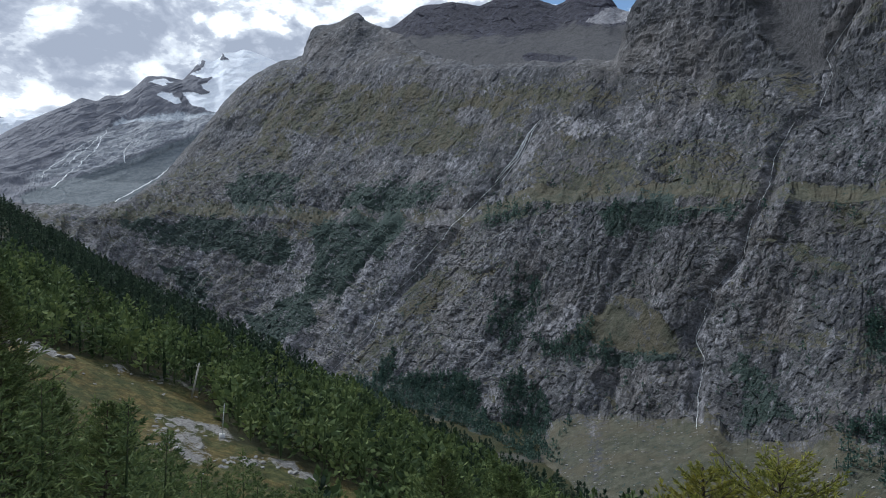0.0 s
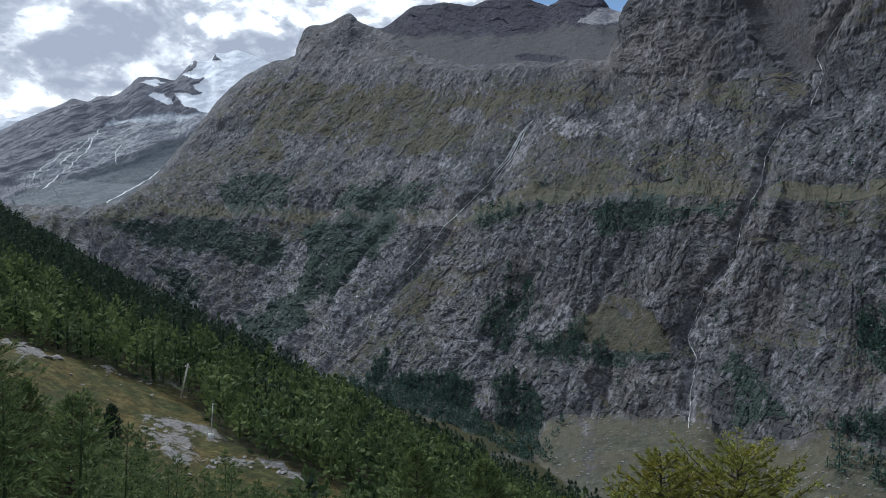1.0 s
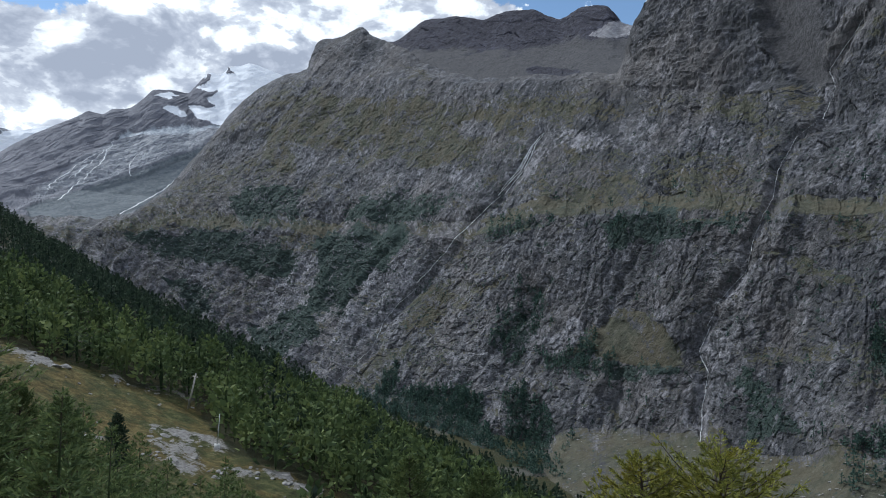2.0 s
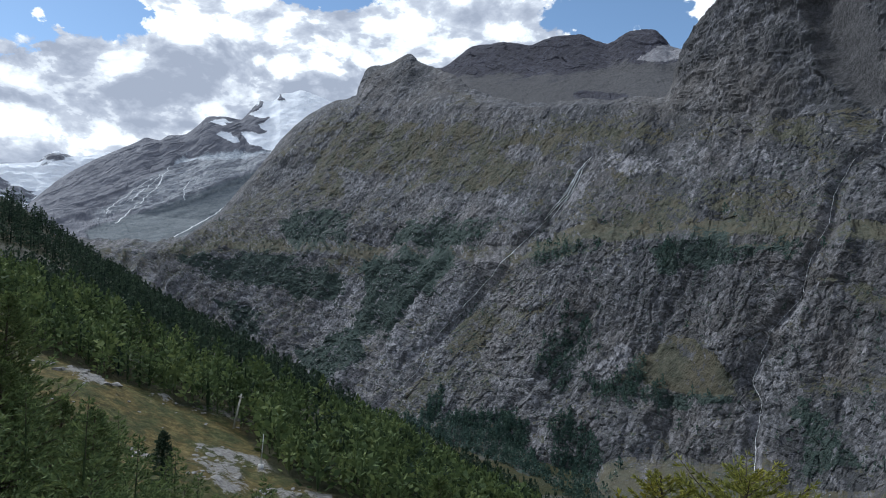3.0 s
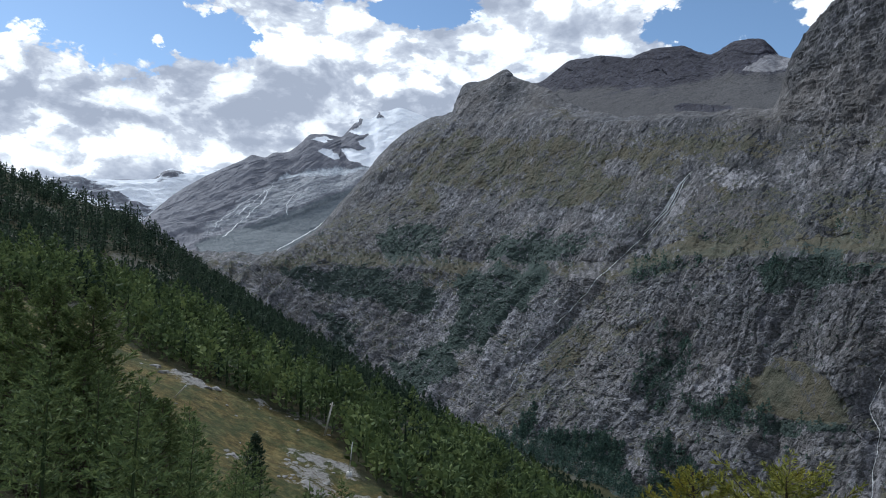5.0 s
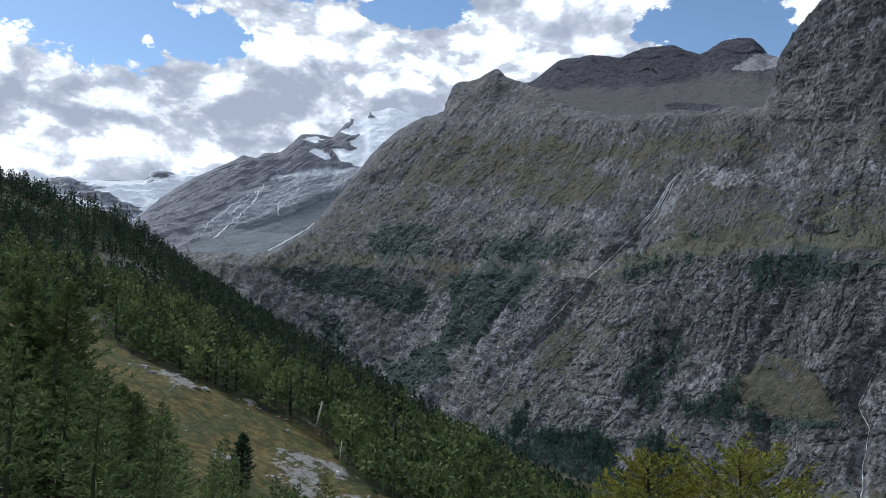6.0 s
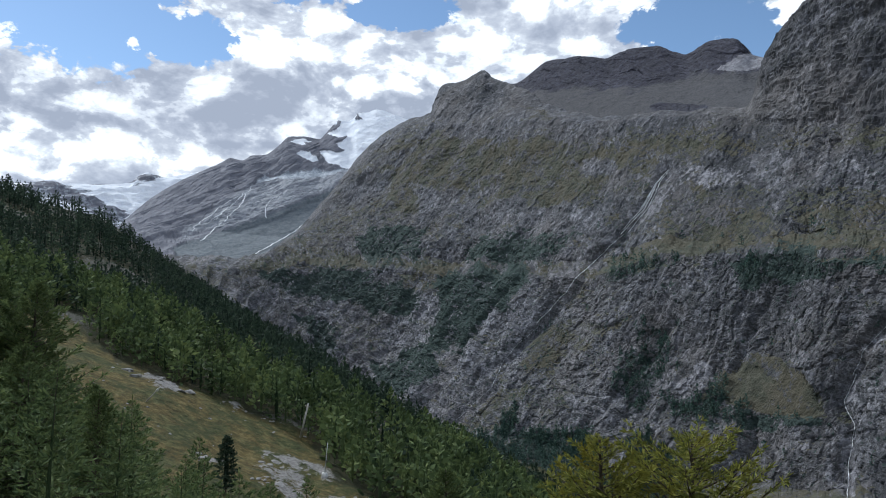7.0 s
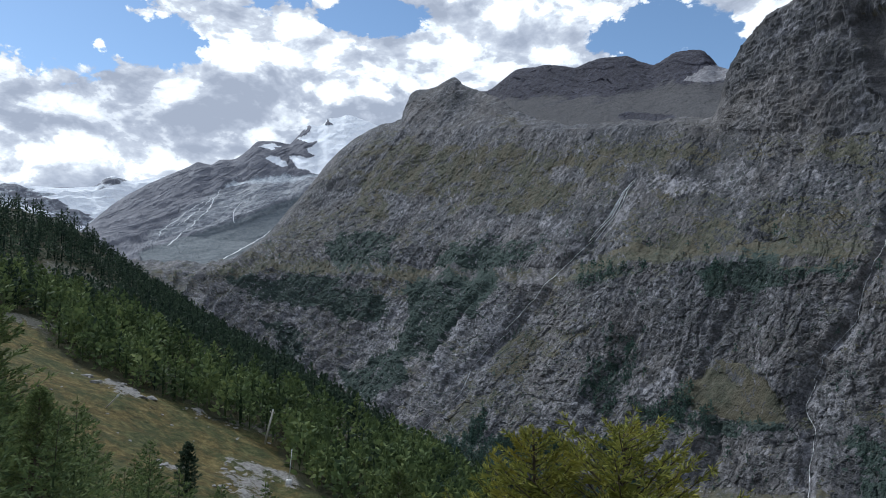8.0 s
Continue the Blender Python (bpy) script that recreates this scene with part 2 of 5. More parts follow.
def blocks(u, v, seed, tilt=0.5, crack=0.15):
    """Broken rock in a plane of cells: how far each point stands out, in cell sizes, and a tone for each block."""
    r = np.random.RandomState(seed)
    n = 128
    jx, jy, off, gx, gy, tone = (r.uniform(-1, 1, (n, n)) for _ in range(6))
    iu, iv = np.floor(u).astype(int), np.floor(v).astype(int)
    f1, f2 = np.full(u.shape, 9.0), np.full(u.shape, 9.0)
    out, shade = np.zeros(u.shape), np.zeros(u.shape)
    for i in (-1, 0, 1):
        for j in (-1, 0, 1):
            a, b = (iu + i) % n, (iv + j) % n
            du, dv = u - (iu + i + 0.5 + 0.42 * jx[a, b]), v - (iv + j + 0.5 + 0.42 * jy[a, b])
            d = np.hypot(du, dv)
            first = d < f1
            f2 = np.where(first, f1, np.minimum(f2, d))
            out = np.where(first, 0.35 * off[a, b] + tilt * (gx[a, b] * du + gy[a, b] * dv), out)
            shade = np.where(first, tone[a, b], shade)
            f1 = np.where(first, d, f1)
    return out - crack * np.exp(-(f2 - f1) / 0.07), shade

# ---- materials ----


def surface(name, build):
    m = bpy.data.materials.new(name)
    m.use_nodes = True
    n = Nodes(m.node_tree)
    out = n.add("ShaderNodeOutputMaterial")
    pos = n.add("ShaderNodeNewGeometry").outputs["Position"]
    n.put(out.inputs[0], build(n, pos))
    return m


def principled(n, colour, rough=0.9, bump=None, strength=0.5, distance=1.0, metal=0.0, spec=0.2):
    p = n.add("ShaderNodeBsdfPrincipled")
    n.put(p.inputs["Base Color"], (*colour, 1.0) if isinstance(colour, tuple) else colour)
    n.put(p.inputs["Roughness"], rough)
    p.inputs["Metallic"].default_value = metal
    p.inputs["Specular IOR Level"].default_value = spec
    if bump is not None:
        b = n.add("ShaderNodeBump")
        b.inputs["Strength"].default_value, b.inputs["Distance"].default_value = strength, distance
        n.put(b.inputs["Height"], bump)
        n.put(p.inputs["Normal"], b.outputs[0])
    return p.outputs[0]


def attr(n, name):
    return n.add("ShaderNodeAttribute", attribute_name=name).outputs["Fac"]


def cliff_mat(tone):
    def build(n, pos):
        # joints run steeply up to the right across the face
        h = n.vec("DOT_PRODUCT", pos, (0.67, -0.74, 0.0))
        v = n.vec("DOT_PRODUCT", pos, (0.0, 0.0, 1.0))
        c, s = math.cos(radians(62)), math.sin(radians(62))
        join_at = n.add("ShaderNodeCombineXYZ")
        n.put(join_at.inputs[0], n.math("SUBTRACT", n.math("MULTIPLY", v, c), n.math("MULTIPLY", h, s)))
        n.put(join_at.inputs[1], n.math("MULTIPLY", n.math("ADD", n.math("MULTIPLY", h, c), n.math("MULTIPLY", v, s)), 0.5))
        n.put(join_at.inputs[2], n.math("MULTIPLY", n.vec("DOT_PRODUCT", pos, (0.74, 0.67, 0.0)), 0.4))
        strata = n.noise(join_at.outputs[0], 0.16, 7.0, 0.72)
        joints = n.noise(join_at.outputs[0], 0.10, 5.0, 0.62)
        crack = n.math("SUBTRACT", 1.0, n.math("MULTIPLY", n.math("ABSOLUTE", n.math("SUBTRACT", joints, 0.5)), 13.0), clamp=True)
        grain = n.noise(pos, 0.22, 8.0, 0.74)
        speck = n.noise(pos, 0.42, 4.0, 0.62)
        big = n.noise(pos, 0.008, 4.0, 0.55)
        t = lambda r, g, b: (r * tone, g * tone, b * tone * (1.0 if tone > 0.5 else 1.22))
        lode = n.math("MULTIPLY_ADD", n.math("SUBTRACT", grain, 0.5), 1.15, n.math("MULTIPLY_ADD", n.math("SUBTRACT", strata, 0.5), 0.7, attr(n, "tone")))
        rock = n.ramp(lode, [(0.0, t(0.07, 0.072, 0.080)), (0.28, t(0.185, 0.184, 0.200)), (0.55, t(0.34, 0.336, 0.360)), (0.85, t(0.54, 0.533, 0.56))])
        if tone > 0.5:
            rock = n.mix(n.step(0.42, 0.66, big), rock, n.mix(0.35, rock, t(0.25, 0.222, 0.205)))
        rock = n.mix(n.math("MULTIPLY", crack, 0.72), rock, t(0.06, 0.062, 0.062))
        rock = n.mix(n.math("MULTIPLY", n.step(0.60, 0.68, speck), 0.55), rock, t(0.07, 0.075, 0.068))
        blade = n.noise(pos, 0.10, 9.0, 0.76)
        grass = n.ramp(blade, [(0.30, (0.034, 0.036, 0.027)), (0.46, (0.067, 0.069, 0.050)), (0.60, (0.103, 0.102, 0.076)), (0.72, (0.185, 0.178, 0.148))])
        heath = n.mix(n.step(0.42, 0.62, n.noise(pos, 0.02, 4.0)), grass, n.mix(0.4, grass, (0.108, 0.088, 0.060)))
        tufts = n.math("MULTIPLY_ADD", n.math("SUBTRACT", n.noise(pos, 0.07, 6.0, 0.7), 0.5), 1.1, n.math("MULTIPLY", n.math("SUBTRACT", grain, 0.5), 1.9))
        cover = n.math("ADD", attr(n, "grass"), tufts)
        col = n.mix(n.step(0.42, 0.50, cover), rock, heath)
        scrub = n.math("ADD", attr(n, "scrub"), n.math("MULTIPLY", n.math("SUBTRACT", n.noise(pos, 0.13, 6.0, 0.70), 0.5), 1.8))
        dots = n.math("ADD", n.noise(pos, 0.17, 4.0, 0.6), n.math("MULTIPLY", attr(n, "scrub"), 0.20))
        scrub = n.math("MAXIMUM", scrub, n.step(0.62, 0.68, dots))
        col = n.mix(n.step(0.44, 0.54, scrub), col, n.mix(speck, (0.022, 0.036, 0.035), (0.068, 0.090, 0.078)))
        stone = n.math("ADD", attr(n, "scree"), n.math("MULTIPLY", n.math("SUBTRACT", grain, 0.5), 0.9))
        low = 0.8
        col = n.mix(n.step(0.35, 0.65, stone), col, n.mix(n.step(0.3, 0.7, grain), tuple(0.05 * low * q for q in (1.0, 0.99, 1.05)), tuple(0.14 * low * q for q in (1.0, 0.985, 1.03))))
        pale = n.math("ADD", attr(n, "pale"), n.math("MULTIPLY", n.math("SUBTRACT", grain, 0.5), 1.3))
        col = n.mix(n.step(0.46, 0.66, pale), col, n.ramp(strata, [(0.3, (0.10, 0.10, 0.11)), (0.5, (0.22, 0.217, 0.232)), (0.68, (0.38, 0.373, 0.39))]))
        height = n.math("SUBTRACT", n.math("ADD", n.math("MULTIPLY", strata, 1.5), n.math("MULTIPLY", grain, 0.8)), n.math("MULTIPLY", crack, 0.6))
        return principled(n, col, 0.92, height, 0.6, 1.6)
    return build


def far_mat(n, pos):
    tilt = n.add("ShaderNodeMapping")
    tilt.inputs["Rotation"].default_value = (0, radians(-35), 0)
    tilt.inputs["Scale"].default_value = (1.0, 1.0, 1.7)
    n.put(tilt.inputs["Vector"], pos)
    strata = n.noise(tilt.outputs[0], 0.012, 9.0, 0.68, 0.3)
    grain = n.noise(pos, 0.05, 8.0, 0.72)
    # pale, bluish, low-contrast rock: the haze of distance is put into its colour
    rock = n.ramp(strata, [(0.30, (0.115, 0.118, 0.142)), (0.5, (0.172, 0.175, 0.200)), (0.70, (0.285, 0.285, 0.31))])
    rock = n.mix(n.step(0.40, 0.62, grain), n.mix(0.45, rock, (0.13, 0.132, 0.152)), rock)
    snow = n.math("ADD", attr(n, "snow"), n.math("MULTIPLY", n.math("SUBTRACT", strata, 0.5), 0.6))
    ice = n.math("ADD", attr(n, "ice"), n.math("MULTIPLY", n.math("SUBTRACT", n.noise(pos, 0.03, 7.0, 0.7), 0.5), 1.2))
    rills = n.add("ShaderNodeCombineXYZ")
    n.put(rills.inputs[0], n.vec("DOT_PRODUCT", pos, (-0.5, 0.1, 0.85)))
    n.put(rills.inputs[1], n.math("MULTIPLY", n.vec("DOT_PRODUCT", pos, (0.85, 0.1, 0.5)), 0.16))
    run = n.noise(rills.outputs[0], 0.035, 7.0, 0.75, 0.3)
    moraine = n.mix(n.step(0.3, 0.7, n.math("MULTIPLY_ADD", n.math("SUBTRACT", grain, 0.5), 0.8, run)), (0.115, 0.132, 0.145), (0.200, 0.220, 0.232))
    # bare rock scoured by ice, with pale veins of silt
    vein = n.math("SUBTRACT", 1.0, n.math("MULTIPLY", n.math("ABSOLUTE", n.math("SUBTRACT", n.noise(rills.outputs[0], 0.02, 5.0, 0.7, 0.6), 0.5)), 14.0), clamp=True)
    worn = n.mix(n.step(0.3, 0.7, grain), (0.13, 0.14, 0.165), (0.30, 0.31, 0.335))
    worn = n.mix(n.math("MULTIPLY", vein, 0.7), worn, (0.48, 0.49, 0.50))
    col = n.mix(attr(n, "washed"), rock, worn)
    col = n.mix(n.step(0.4, 0.6, attr(n, "scree")), col, moraine)
    col = n.mix(n.step(0.4, 0.62, ice), col, n.mix(n.step(0.35, 0.65, grain), (0.27, 0.30, 0.335), (0.56, 0.59, 0.62)))
    col = n.mix(n.step(0.42, 0.54, snow), col, n.mix(n.step(0.35, 0.6, run), (0.76, 0.79, 0.84), (0.87, 0.89, 0.92)))
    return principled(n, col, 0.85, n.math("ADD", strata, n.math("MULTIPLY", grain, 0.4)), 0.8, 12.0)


def ground_mat(n, pos):
    grain = n.noise(pos, 0.9, 10.0, 0.8)
    tuft = n.noise(pos, 0.36, 9.0, 0.8)
    patch = n.noise(pos, 0.05, 5.0, 0.65)
    green = n.ramp(tuft, [(0.34, (0.016, 0.022, 0.009)), (0.5, (0.066, 0.074, 0.026)), (0.66, (0.155, 0.15, 0.065))])
    dry = n.ramp(tuft, [(0.34, (0.026, 0.024, 0.009)), (0.5, (0.120, 0.093, 0.032)), (0.66, (0.25, 0.195, 0.085))])
    heather = n.noise(pos, 0.16, 6.0, 0.7)
    col = n.mix(n.step(0.42, 0.58, n.math("ADD", patch, n.math("MULTIPLY", n.math("SUBTRACT", grain, 0.5), 0.4))), green, dry)
    col = n.mix(n.math("MULTIPLY", n.step(0.52, 0.62, heather), 0.75), col, n.mix(grain, (0.018, 0.026, 0.010), (0.075, 0.085, 0.030)))
    rock = n.ramp(grain, [(0.34, (0.09, 0.086, 0.082)), (0.62, (0.38, 0.362, 0.345))])
    bare = n.math("ADD", attr(n, "bare"), n.math("MULTIPLY", n.math("SUBTRACT", tuft, 0.5), 2.0))
    col = n.mix(n.step(0.46, 0.56, bare), col, rock)
    # needle litter, its colour darkened to hold the shade between the trees
    shaded_litter = n.mix(grain, (0.012, 0.016, 0.009), (0.038, 0.040, 0.022))
    col = n.mix(attr(n, "shaded_litter"), col, shaded_litter)
    return principled(n, col, 0.95, n.math("ADD", tuft, n.math("MULTIPLY", grain, 0.6)), 1.0, 0.7)


def leaf_mat(dark, mid, light, tip=None):
    def build(n, pos):
        isl = n.add("ShaderNodeNewGeometry").outputs["Random Per Island"]
        tint = attr(n, "tint")
        v = n.math("ADD", n.math("MULTIPLY", isl, 0.45), n.math("MULTIPLY", tint, 0.55))
        col = n.ramp(v, [(0.1, dark), (0.5, mid), (0.95, light)])
        if tip:
            col = n.mix(attr(n, "gold"), col, tip)
        d = principled(n, col, 0.75, spec=0.15)
        t = n.add("ShaderNodeBsdfTranslucent")
        n.put(t.inputs[0], col)
        m = n.add("ShaderNodeMixShader")
        m.inputs[0].default_value = 0.28
        n.put(m.inputs[1], d)
        n.put(m.inputs[2], t.outputs[0])
        return m.outputs[0]
    return build


def bark_mat(n, pos):
    g = n.noise(n.vec("MULTIPLY", pos, (6.0, 6.0, 1.6)), 1.5, 6.0, 0.7)
    return principled(n, n.ramp(g, [(0.3, (0.035, 0.026, 0.02)), (0.7, (0.13, 0.105, 0.085))]), 0.95, g, 0.9, 0.05)


def stone_mat(n, pos):
    g = n.noise(pos, 1.1, 8.0, 0.68)
    b = n.noise(pos, 0.16, 4.0)
    col = n.ramp(g, [(0.28, (0.12, 0.115, 0.11)), (0.5, (0.27, 0.26, 0.25)), (0.72, (0.44, 0.425, 0.41))])
    col = n.mix(n.math("MULTIPLY", n.step(0.5, 0.68, b), 0.6), col, (0.13, 0.125, 0.09))
    return principled(n, col, 0.9, g, 0.8, 0.25)


def water_mat(n, pos):
    g = n.noise(n.vec("MULTIPLY", pos, (1.0, 1.0, 0.25)), 0.5, 6.0, 0.7)
    return principled(n, n.ramp(g, [(0.3, (0.55, 0.58, 0.60)), (0.6, (0.85, 0.87, 0.88))]), 0.45, g, 0.6, 0.6, spec=0.5)


def wood_mat(n, pos):
    g = n.noise(n.vec("MULTIPLY", pos, (9.0, 9.0, 0.7)), 1.2, 6.0, 0.65)
    return principled(n, n.ramp(g, [(0.3, (0.34, 0.315, 0.28)), (0.7, (0.62, 0.58, 0.53))]), 0.85, g, 0.6, 0.03)


def plain_mat(colour, rough, metal=0.0):
    def build(n, pos):
        g = n.noise(pos, 14.0, 5.0, 0.6)
        return principled(n, n.mix(g, tuple(c * 0.75 for c in colour), tuple(min(1, c * 1.2) for c in colour)), rough, g, 0.3, 0.01, metal)
    return build


CLIFF = surface("weathered_gneiss", cliff_mat(0.90))
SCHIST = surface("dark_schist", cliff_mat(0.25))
FAR = surface("hazed_far_rock_and_snow", far_mat)
GROUND = surface("alpine_turf", ground_mat)
LARCH = surface("larch_needles", leaf_mat((0.028, 0.048, 0.023), (0.100, 0.142, 0.058), (0.22, 0.265, 0.096)))
GOLD_LARCH = surface("yellowing_larch_needles", leaf_mat((0.060, 0.075, 0.020), (0.22, 0.235, 0.055), (0.44, 0.42, 0.09), (0.55, 0.38, 0.03)))
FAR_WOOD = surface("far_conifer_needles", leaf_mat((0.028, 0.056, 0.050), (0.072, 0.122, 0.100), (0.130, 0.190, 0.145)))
PINE = surface("stone_pine_needles", leaf_mat((0.016, 0.028, 0.020), (0.040, 0.064, 0.042), (0.085, 0.118, 0.072)))
BARK = surface("bark", bark_mat)
STONE = surface("pale_gneiss_boulder", stone_mat)
WATER = surface("white_water", water_mat)
WOOD = surface("grey_weathered_wood", wood_mat)
METAL = surface("galvanised_steel", plain_mat((0.55, 0.56, 0.57), 0.55, 0.4))
CERAMIC = surface("glazed_ceramic", plain_mat((0.5, 0.48, 0.45), 0.3))
CONCRETE = surface("grey_concrete", plain_mat((0.62, 0.61, 0.59), 0.9))

# ---- the land ----


def mesh_from(name, verts, faces, material, attrs=None, smooth_on=True):
    me = bpy.data.meshes.new(name)
    verts, faces = np.asarray(verts, np.float32), np.asarray(faces, np.int32)
    k = faces.shape[1]
    me.vertices.add(len(verts))
    me.vertices.foreach_set("co", verts.ravel())
    me.loops.add(faces.size)
    me.loops.foreach_set("vertex_index", faces.ravel())
    me.polygons.add(len(faces))
    me.polygons.foreach_set("loop_start", np.arange(0, faces.size, k, dtype=np.int32))
    me.polygons.foreach_set("use_smooth", np.full(len(faces), smooth_on))
    for key, values in (attrs or {}).items():
        at = me.attributes.new(key, "FLOAT", "POINT")
        at.data.foreach_set("value", np.asarray(values, np.float32).ravel())
    me.materials.append(material)
    me.update(calc_edges=True)
    return me


def grid_faces(rows, cols, wrap=False):
    i, j = np.meshgrid(np.arange(rows - 1), np.arange(cols if wrap else cols - 1), indexing="ij")
    a, b = i * cols + j, i * cols + (j + 1) % cols
    return np.stack([a, b, b + cols, a + cols], -1).reshape(-1, 4)


def grid_normals(P):
    du, dv = np.gradient(P, axis=1), np.gradient(P, axis=0)
    n = np.cross(du, dv)
    n = n / (np.linalg.norm(n, axis=-1, keepdims=True) + 1e-9)
    out = P[..., :2] / (np.linalg.norm(P[..., :2], axis=-1, keepdims=True) + 1e-9)
    back = n[..., 2] - (n[..., :2] * out).sum(-1) < 0
    n[back] *= -1
    return n


def loft(az, lines, counts):
    """Points between successive lines, each given as (distance, height) arrays over the directions az."""
    rows = []
    for (r0, z0), (r1, z1), n in zip(lines[:-1], lines[1:], counts):
        for u in np.arange(n) / n:
            rows.append((r0 + (r1 - r0) * u, z0 + (z1 - z0) * u))
    rows.append(lines[-1])
    r, z = np.array([q[0] for q in rows]), np.array([q[1] for q in rows])
    a = np.radians(az)[None, :]
    return np.stack([r * np.sin(a), r * np.cos(a), z], -1)


def spacing(*spans):
    """Directions, in spans of (from, to, count)."""
    return np.concatenate([np.linspace(a, b, n, endpoint=False) for a, b, n in spans] + [[spans[-1][1]]])


def near_line(az, el, path):
    """Distance in degrees to a line of (direction, steepness) points, and how far along it, 0 to 1."""
    best, along = np.full(az.shape, 1e9), np.zeros(az.shape)
    p = np.array(path) * (1.0, 57.3)
    e = el * 57.3
    for i, (a, b) in enumerate(zip(p[:-1], p[1:])):
        d = b - a
        u = np.clip(((az - a[0]) * d[0] + (e - a[1]) * d[1]) / (d @ d), 0, 1)
        dist = np.hypot(az - a[0] - u * d[0], e - a[1] - u * d[1])
        along = np.where(dist < best, (i + u) / (len(p) - 1), along)
        best = np.minimum(best, dist)
    return best, along


# the streams and clefts of the valley side: (direction, steepness)
LEFT_STREAM = [(7.5, 0.172), (6.8, 0.156), (5.8, 0.122), (4.2, 0.089), (2.1, 0.051), (0.9, 0.032), (0.3, 0.013), (-0.8, -0.008), (-1.8, -0.029), (-3.6, -0.055), (-4.8, -0.082), (-5.5, -0.115), (-6.9, -0.139), (-7.9, -0.156), (-8.7, -0.167)]
RIGHT_STREAM = [(29.3, 0.286), (27.2, 0.231), (27.4, 0.207), (26.6, 0.171), (25.2, 0.152), (24.1, 0.109), (23.9, 0.078), (23.0, 0.05), (22.3, 0.019), (22.0, -0.011), (20.0, -0.052), (19.5, -0.081), (18.7, -0.114), (19.3, -0.138), (18.8, -0.182), (18.7, -0.229)]
CLEFT_A = [(-2.7, 0.039), (-6.2, -0.025), (-7.5, -0.059), (-9.6, -0.114), (-11.3, -0.143)]
CLEFT_B = [(7.7, -0.025), (5.3, -0.085), (3.4, -0.131), (0.3, -0.184)]
CLEFT_C = [(14.8, 0.02), (12.9, -0.039), (11.9, -0.084)]
CLEFT_D = [(13.1, -0.143), (12.7, -0.18), (12.9, -0.213)]
CHUTE = [(23.0, 0.355), (24.3, 0.282), (25.9, 0.217), (27.1, 0.177)]
# its patches, as outlines of (direction, degrees up)
HIGH_GRASS = [
    [(-16.2, 8.3), (-12.9, 12.6), (-9.6, 13.8), (-3.6, 13.6), (5.1, 12.9), (11.9, 11.8), (12.7, 10.5), (7.7, 10.7), (4.2, 9.0), (2.1, 6.8), (-3.6, 6.4), (-6.2, 8.5), (-9.2, 6.3), (-14.6, 6.2)],
    [(15.6, 6.1), (16.8, 8.0), (19.6, 7.7), (21.1, 5.6), (22.6, 3.4), (16.8, 4.6)],
    [(18.4, 11.9), (19.2, 12.6), (23.3, 11.9), (24.1, 9.8), (23.3, 8.7), (21.5, 8.6)],
    [(28.0, 16.4), (30.9, 17.5), (33.1, 14.1), (30.6, 11.9), (29.1, 14.0)]]
BENCH_GRASS = [
    [(-1.6, -1.0), (0.8, 1.4), (2.9, 3.2), (6.4, 4.1), (9.4, 5.1), (13.6, 6.3), (16.8, 5.3), (21.5, 3.5), (21.5, 2.1), (16.8, 3.3), (13.6, 4.0), (9.4, 3.4), (6.0, 2.2), (2.9, 1.9), (0.3, 0.3)],
    [(-24.2, 1.9), (-20.5, 2.8), (-15.0, 3.0), (-8.3, 2.7), (-8.3, 2.1), (-15.0, 2.3), (-20.5, 2.1), (-23.7, 1.6)],
    [(-12.5, 1.8), (-9.6, 2.0), (-9.1, 0.8), (-12.1, 0.6)],
    [(24.8, 3.8), (27.6, 4.5), (33.1, 3.7), (33.1, 1.1), (26.5, 1.7), (24.8, 2.5)]]
LOW_GRASS = [
    [(10.6, -6.1), (13.3, -3.3), (15.2, -4.1), (16.6, -4.7), (17.5, -6.4), (18.1, -7.4), (16.2, -8.1), (14.0, -7.7), (11.9, -7.3)],
    [(-4.0, -4.9), (-2.7, -2.8), (-0.1, -1.5), (3.8, -1.7), (5.1, -1.3), (3.4, -2.6), (-0.1, -4.2), (-2.7, -5.6)],
    [(-7.9, -9.5), (-4.4, -6.2), (-2.5, -6.4), (-3.6, -8.8), (-6.2, -10.3)],
    [(21.4, -6.4), (24.4, -5.8), (27.4, -5.9), (26.9, -6.9), (21.8, -7.3)],
    [(22.6, 0.9), (25.1, 0.7), (28.3, -1.1), (29.6, -2.8), (26.5, -1.7)],
    [(9.4, -7.1), (11.1, -4.8), (12.0, -4.8), (11.5, -6.5)]]
BUSH_HIGH = [
    [(-16.4, 4.2), (-15.0, 5.6), (-11.1, 5.3), (-10.4, 3.7), (-11.3, 2.4), (-15.4, 2.4)],
    [(-7.9, 4.0), (-2.7, 5.2), (1.2, 5.1), (0.3, 3.8), (-2.7, 2.2), (-7.9, 2.2)],
    [(11.1, 2.9), (16.8, 3.6), (21.8, 3.0), (21.5, 1.9), (16.4, 1.8), (13.6, 1.2), (11.9, 1.8)]]
